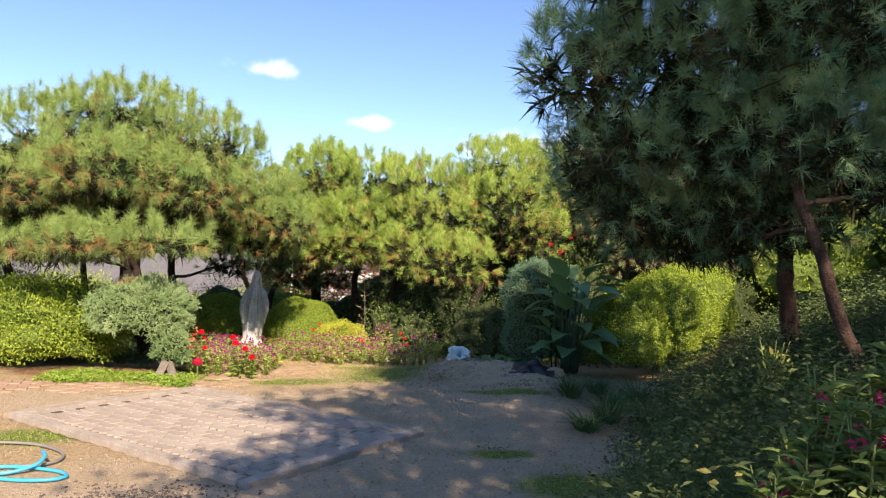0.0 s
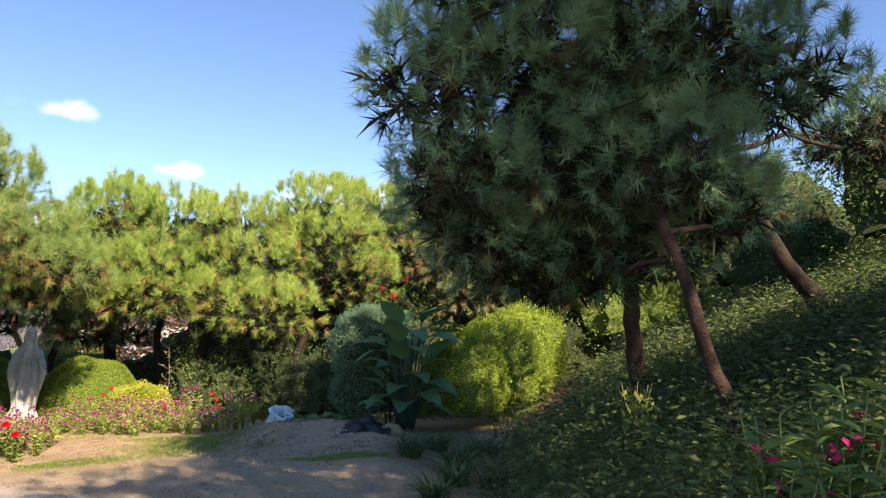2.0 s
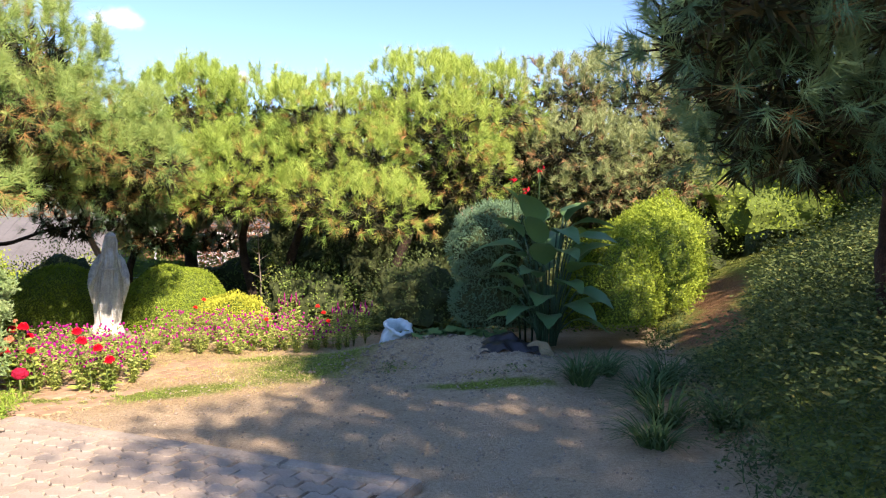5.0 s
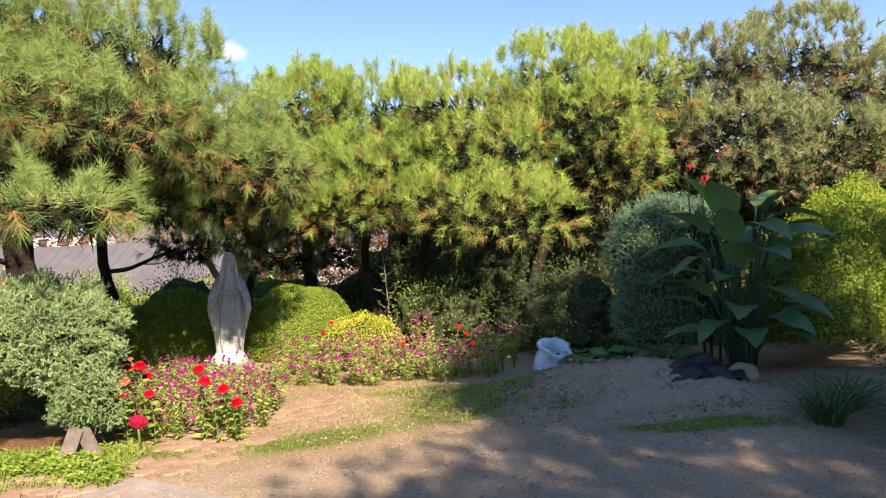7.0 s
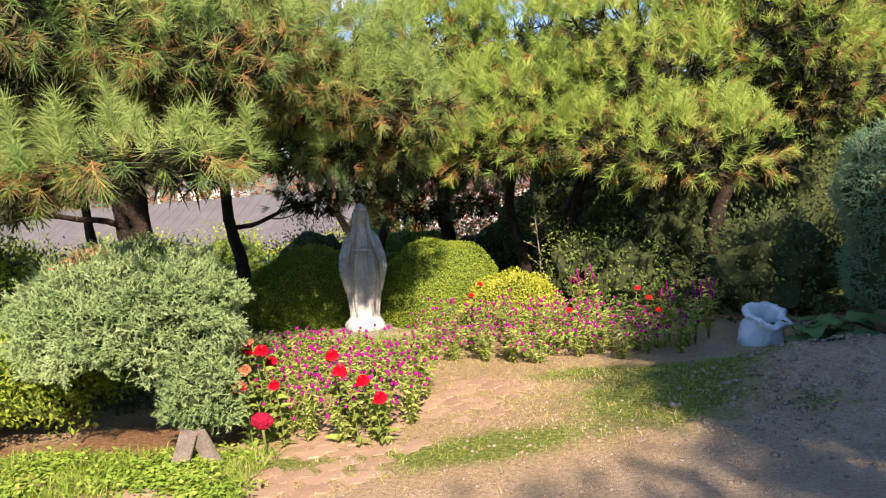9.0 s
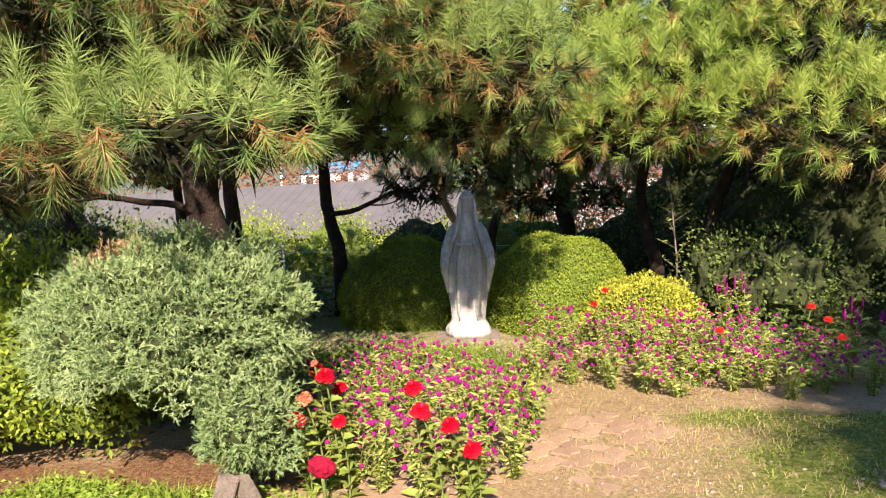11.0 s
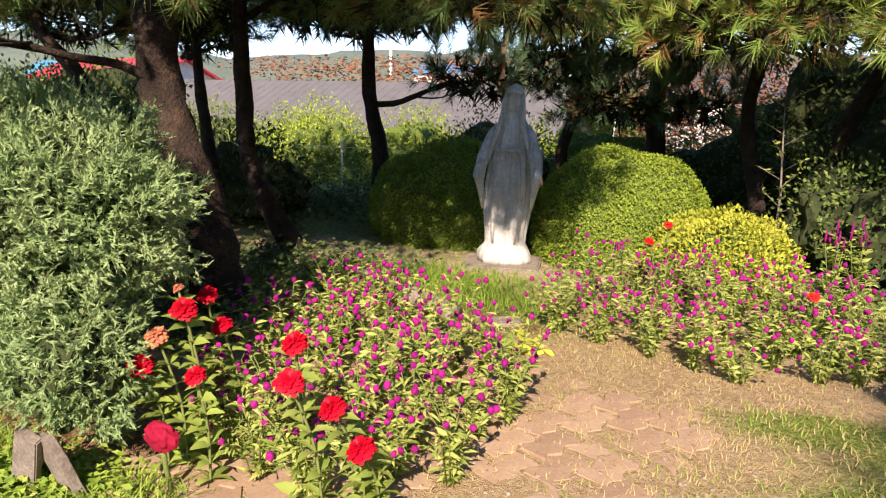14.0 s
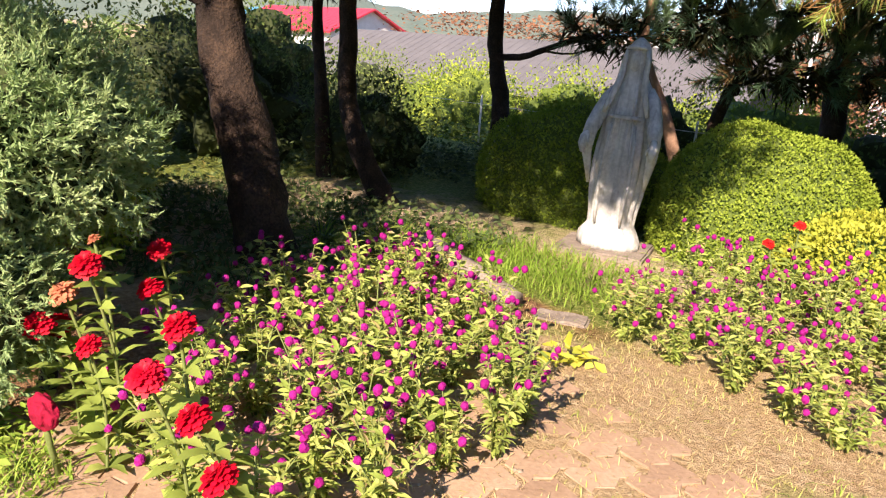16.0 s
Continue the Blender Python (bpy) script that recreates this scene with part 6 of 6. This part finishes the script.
# fence on the slope behind the clipped shrubs
RNG = np.random.default_rng(9)
wood = np.stack([RNG.uniform(-130, 60, 1500), RNG.uniform(62, 190, 1500)], 1)
keep = np.array([noise.noise(Vector((a * 0.035, b * 0.06, 1))) > 0.02 for a, b in wood])
herbs("far_woods", wood[keep], M_WEED, "distant trees and hedges between fields", 34, 1.3, 5.0, 1.6, 0.4)
herbs("far_woods", wood[~keep][:120], M_RUST, "distant russet trees between fields", 34, 1.1, 3.5, 1.3, 0.5)
fen = thing("wire_fence", (-6.0, 16.4, gz(-6.0, 16.4)), "low wire fence on thin white posts", "fence")
for k in range(3):
    part("post", tube([(-1.2 + k * 1.5, 0, -0.2), (-1.2 + k * 1.5, 0, 0.72)], 0.014, 8), M_POLE, fen)
for z in (0.6,):
    part("wire", tube([(-2.2, 0, z), (0, 0, z - 0.01), (2.4, 0, z)], 0.004, 5), M_POLE, fen)
lamp = solid("utility_pole", tube([(0, 0, -2.0), (0, 0, 2.4)], 0.03, 8), M_POLE, (-4.55, 22.0, 0), "slim white pole rising behind the pines", "pole")
# wooded hills on the horizon, tall enough to cover the bright low sky
# distance haze is put into the pale grey-green
M_HILL = material("hazy_wooded_hill", [(0.3, (0.09, 0.13, 0.10)), (0.5, (0.13, 0.17, 0.13)), (0.7, (0.18, 0.21, 0.16))], 0.05, 0.95, 0.0)
q = np.linspace(0, 2 * np.pi, 361)
rows = []
for r, hz in ((420, 0.0), (480, 0.45), (560, 0.85), (650, 1.0)):
    hgt = np.array([38 + 16 * noise.noise(Vector((math.cos(a) * 4, math.sin(a) * 4, 0))) + 7 * noise.noise(Vector((math.cos(a) * 22, math.sin(a) * 22, 2))) for a in q])
    rows.append(np.stack([np.cos(q) * r, np.sin(q) * r, -4 + hgt * hz], 1))
V = np.concatenate(rows)
nq = len(q)
F = np.concatenate([np.stack([np.arange(nq - 1) + i * nq, np.arange(1, nq) + i * nq, np.arange(1, nq) + (i + 1) * nq, np.arange(nq - 1) + (i + 1) * nq], 1) for i in range(3)])
tagged(new("backdrop", raw("backdrop", V, F, M_HILL, smooth=True)), "low wooded hills along the horizon", "hills", kind="structure")

# ---- paving ----
def paver_mesh(L, W, mat, tight=0.935):
    """A zigzag-edged concrete paver, bevelled."""
    a = W * 0.13
    top = [(-L / 2, W / 2), (-3 * L / 8, W / 2 + a), (-L / 8, W / 2 - a), (L / 8, W / 2 + a), (3 * L / 8, W / 2 - a), (L / 2, W / 2)]
    bot = [(x, y - W) for x, y in top[::-1]]
    ring = top + bot
    bm = bmesh.new()
    hi = [bm.verts.new((x * (tight - 0.02), y * (tight - 0.04), 0.0)) for x, y in ring]
    mid = [bm.verts.new((x * tight, y * tight, -0.010)) for x, y in ring]
    low = [bm.verts.new((x * tight, y * tight, -0.05)) for x, y in ring]
    n = len(ring)
    bm.faces.new(hi[::-1])
    for A, B in ((hi, mid), (mid, low)):
        for k in range(n):
            bm.faces.new((A[k], A[(k + 1) % n], B[(k + 1) % n], B[k]))
    bmesh.ops.recalc_face_normals(bm, faces=bm.faces)
    me = bpy.data.meshes.new("paver")
    bm.to_mesh(me)
    bm.free()
    me.materials.append(mat)
    return me


KW = 0.115
pave = tagged(new("pavement"), "grey zigzag concrete pavers framed by kerb stones", "pavement", kind="structure")
head = math.atan2(PW[1], PW[0])
M_BEDDING = material("dark_bedding_soil", [(0.3, (0.045, 0.035, 0.026)), (0.6, (0.10, 0.08, 0.06)), (0.8, (0.17, 0.14, 0.10))], 30, 0.95, 0.5)
bm = box((PLW - 0.1, PLU - 0.1, 0.03), 0, 0, 3)
bed = part("bedding", bm, M_BEDDING, pave)
bc = PA + PU * PLU / 2 + PW * PLW / 2
bed.location, bed.rotation_euler = (bc[0], bc[1], -0.025), (0, 0, head)
PM = [paver_mesh(0.215, 0.118, M_PAVER) for _ in range(2)]
L, W = 0.215, 0.118
nrow, ncol = int((PLU - 2 * KW) / W), int((PLW - 2 * KW) / L)
for i in range(nrow):
    for j in range(ncol + 1):
        u, v = KW + W * (i + 0.5), KW + L * (j + 0.5 + 0.5 * (i % 2)) - L * 0.25
        if v + L / 2 > PLW - KW + 0.02 or v - L / 2 < KW - 0.06:
            continue
        o = PA + PU * u + PW * v
        p = part("paver", PM[0], M_PAVER, pave)
        p.location = (o[0], o[1], 0.006 + rnd.uniform(-0.005, 0.005))
        p.rotation_euler = (rnd.uniform(-0.015, 0.015), rnd.uniform(-0.015, 0.015), head + rnd.uniform(-0.02, 0.02))
KS = {}
for side, (o, d, ln, inward) in enumerate(((PA, PU, PLU, PW), (PA + PW * KW, PW, PLW - 2 * KW, PU), (PA + PW * (PLW - KW), PU, PLU, PW), (PA + PW * KW + PU * (PLU - KW), PW, PLW - 2 * KW, PU))):
    n = round(ln / 0.68)
    for k in range(n):
        c = o + d * (ln * (k + 0.5) / n) + inward * KW / 2
        key = round(ln / n, 3)
        if key not in KS:
            bm = box((key - 0.006, KW, 0.14), 0.008, 0.003, 2, side)
            me = bpy.data.meshes.new("kerb_stone")
            bm.to_mesh(me)
            bm.free()
            me.materials.append(M_KERB)
            KS[key] = me
        kb = part("kerb_stone", KS[key], M_KERB, pave)
        kb.location = (c[0], c[1], -0.045 + 0.004 * (k % 2))
        kb.rotation_euler = (0, 0, math.atan2(d[1], d[0]))
path = tagged(new("brick_path"), "reddish pavers half buried in sand between flower beds", "path", kind="structure")
PR = paver_mesh(0.215, 0.118, M_PAVER_R, 0.975)
line = curve_pts([(x, y, 0) for x, y in PATH_LINE], 40)
way = [line[0]]
for q in line:
    if (q - way[-1]).length >= L / 2:
        way.append(q)
for j in range(1, len(way) - 1):
    d = (way[j + 1] - way[j - 1]).normalized()
    e = Vector((-d.y, d.x, 0))
    for i in range(8):
        c = way[j] + e * (W * (i - 3.5))
        if (i + j) % 2 or in_pave(c.x, c.y, 0.08) or noise.noise(Vector((c.x * 2.2, c.y * 2.2, 4))) > 0.26:
            continue
        p = part("paver", PR, M_PAVER_R, path)
        p.location = (c.x, c.y, gz(c.x, c.y) + (0.009 if c.x < -2.5 else 0.003) + 0.009 * noise.noise(Vector((c.x * 3, c.y * 3, 0))))
        p.rotation_euler = (rnd.uniform(-0.02, 0.02), rnd.uniform(-0.02, 0.02), math.atan2(d.y, d.x) + rnd.uniform(-0.03, 0.03))
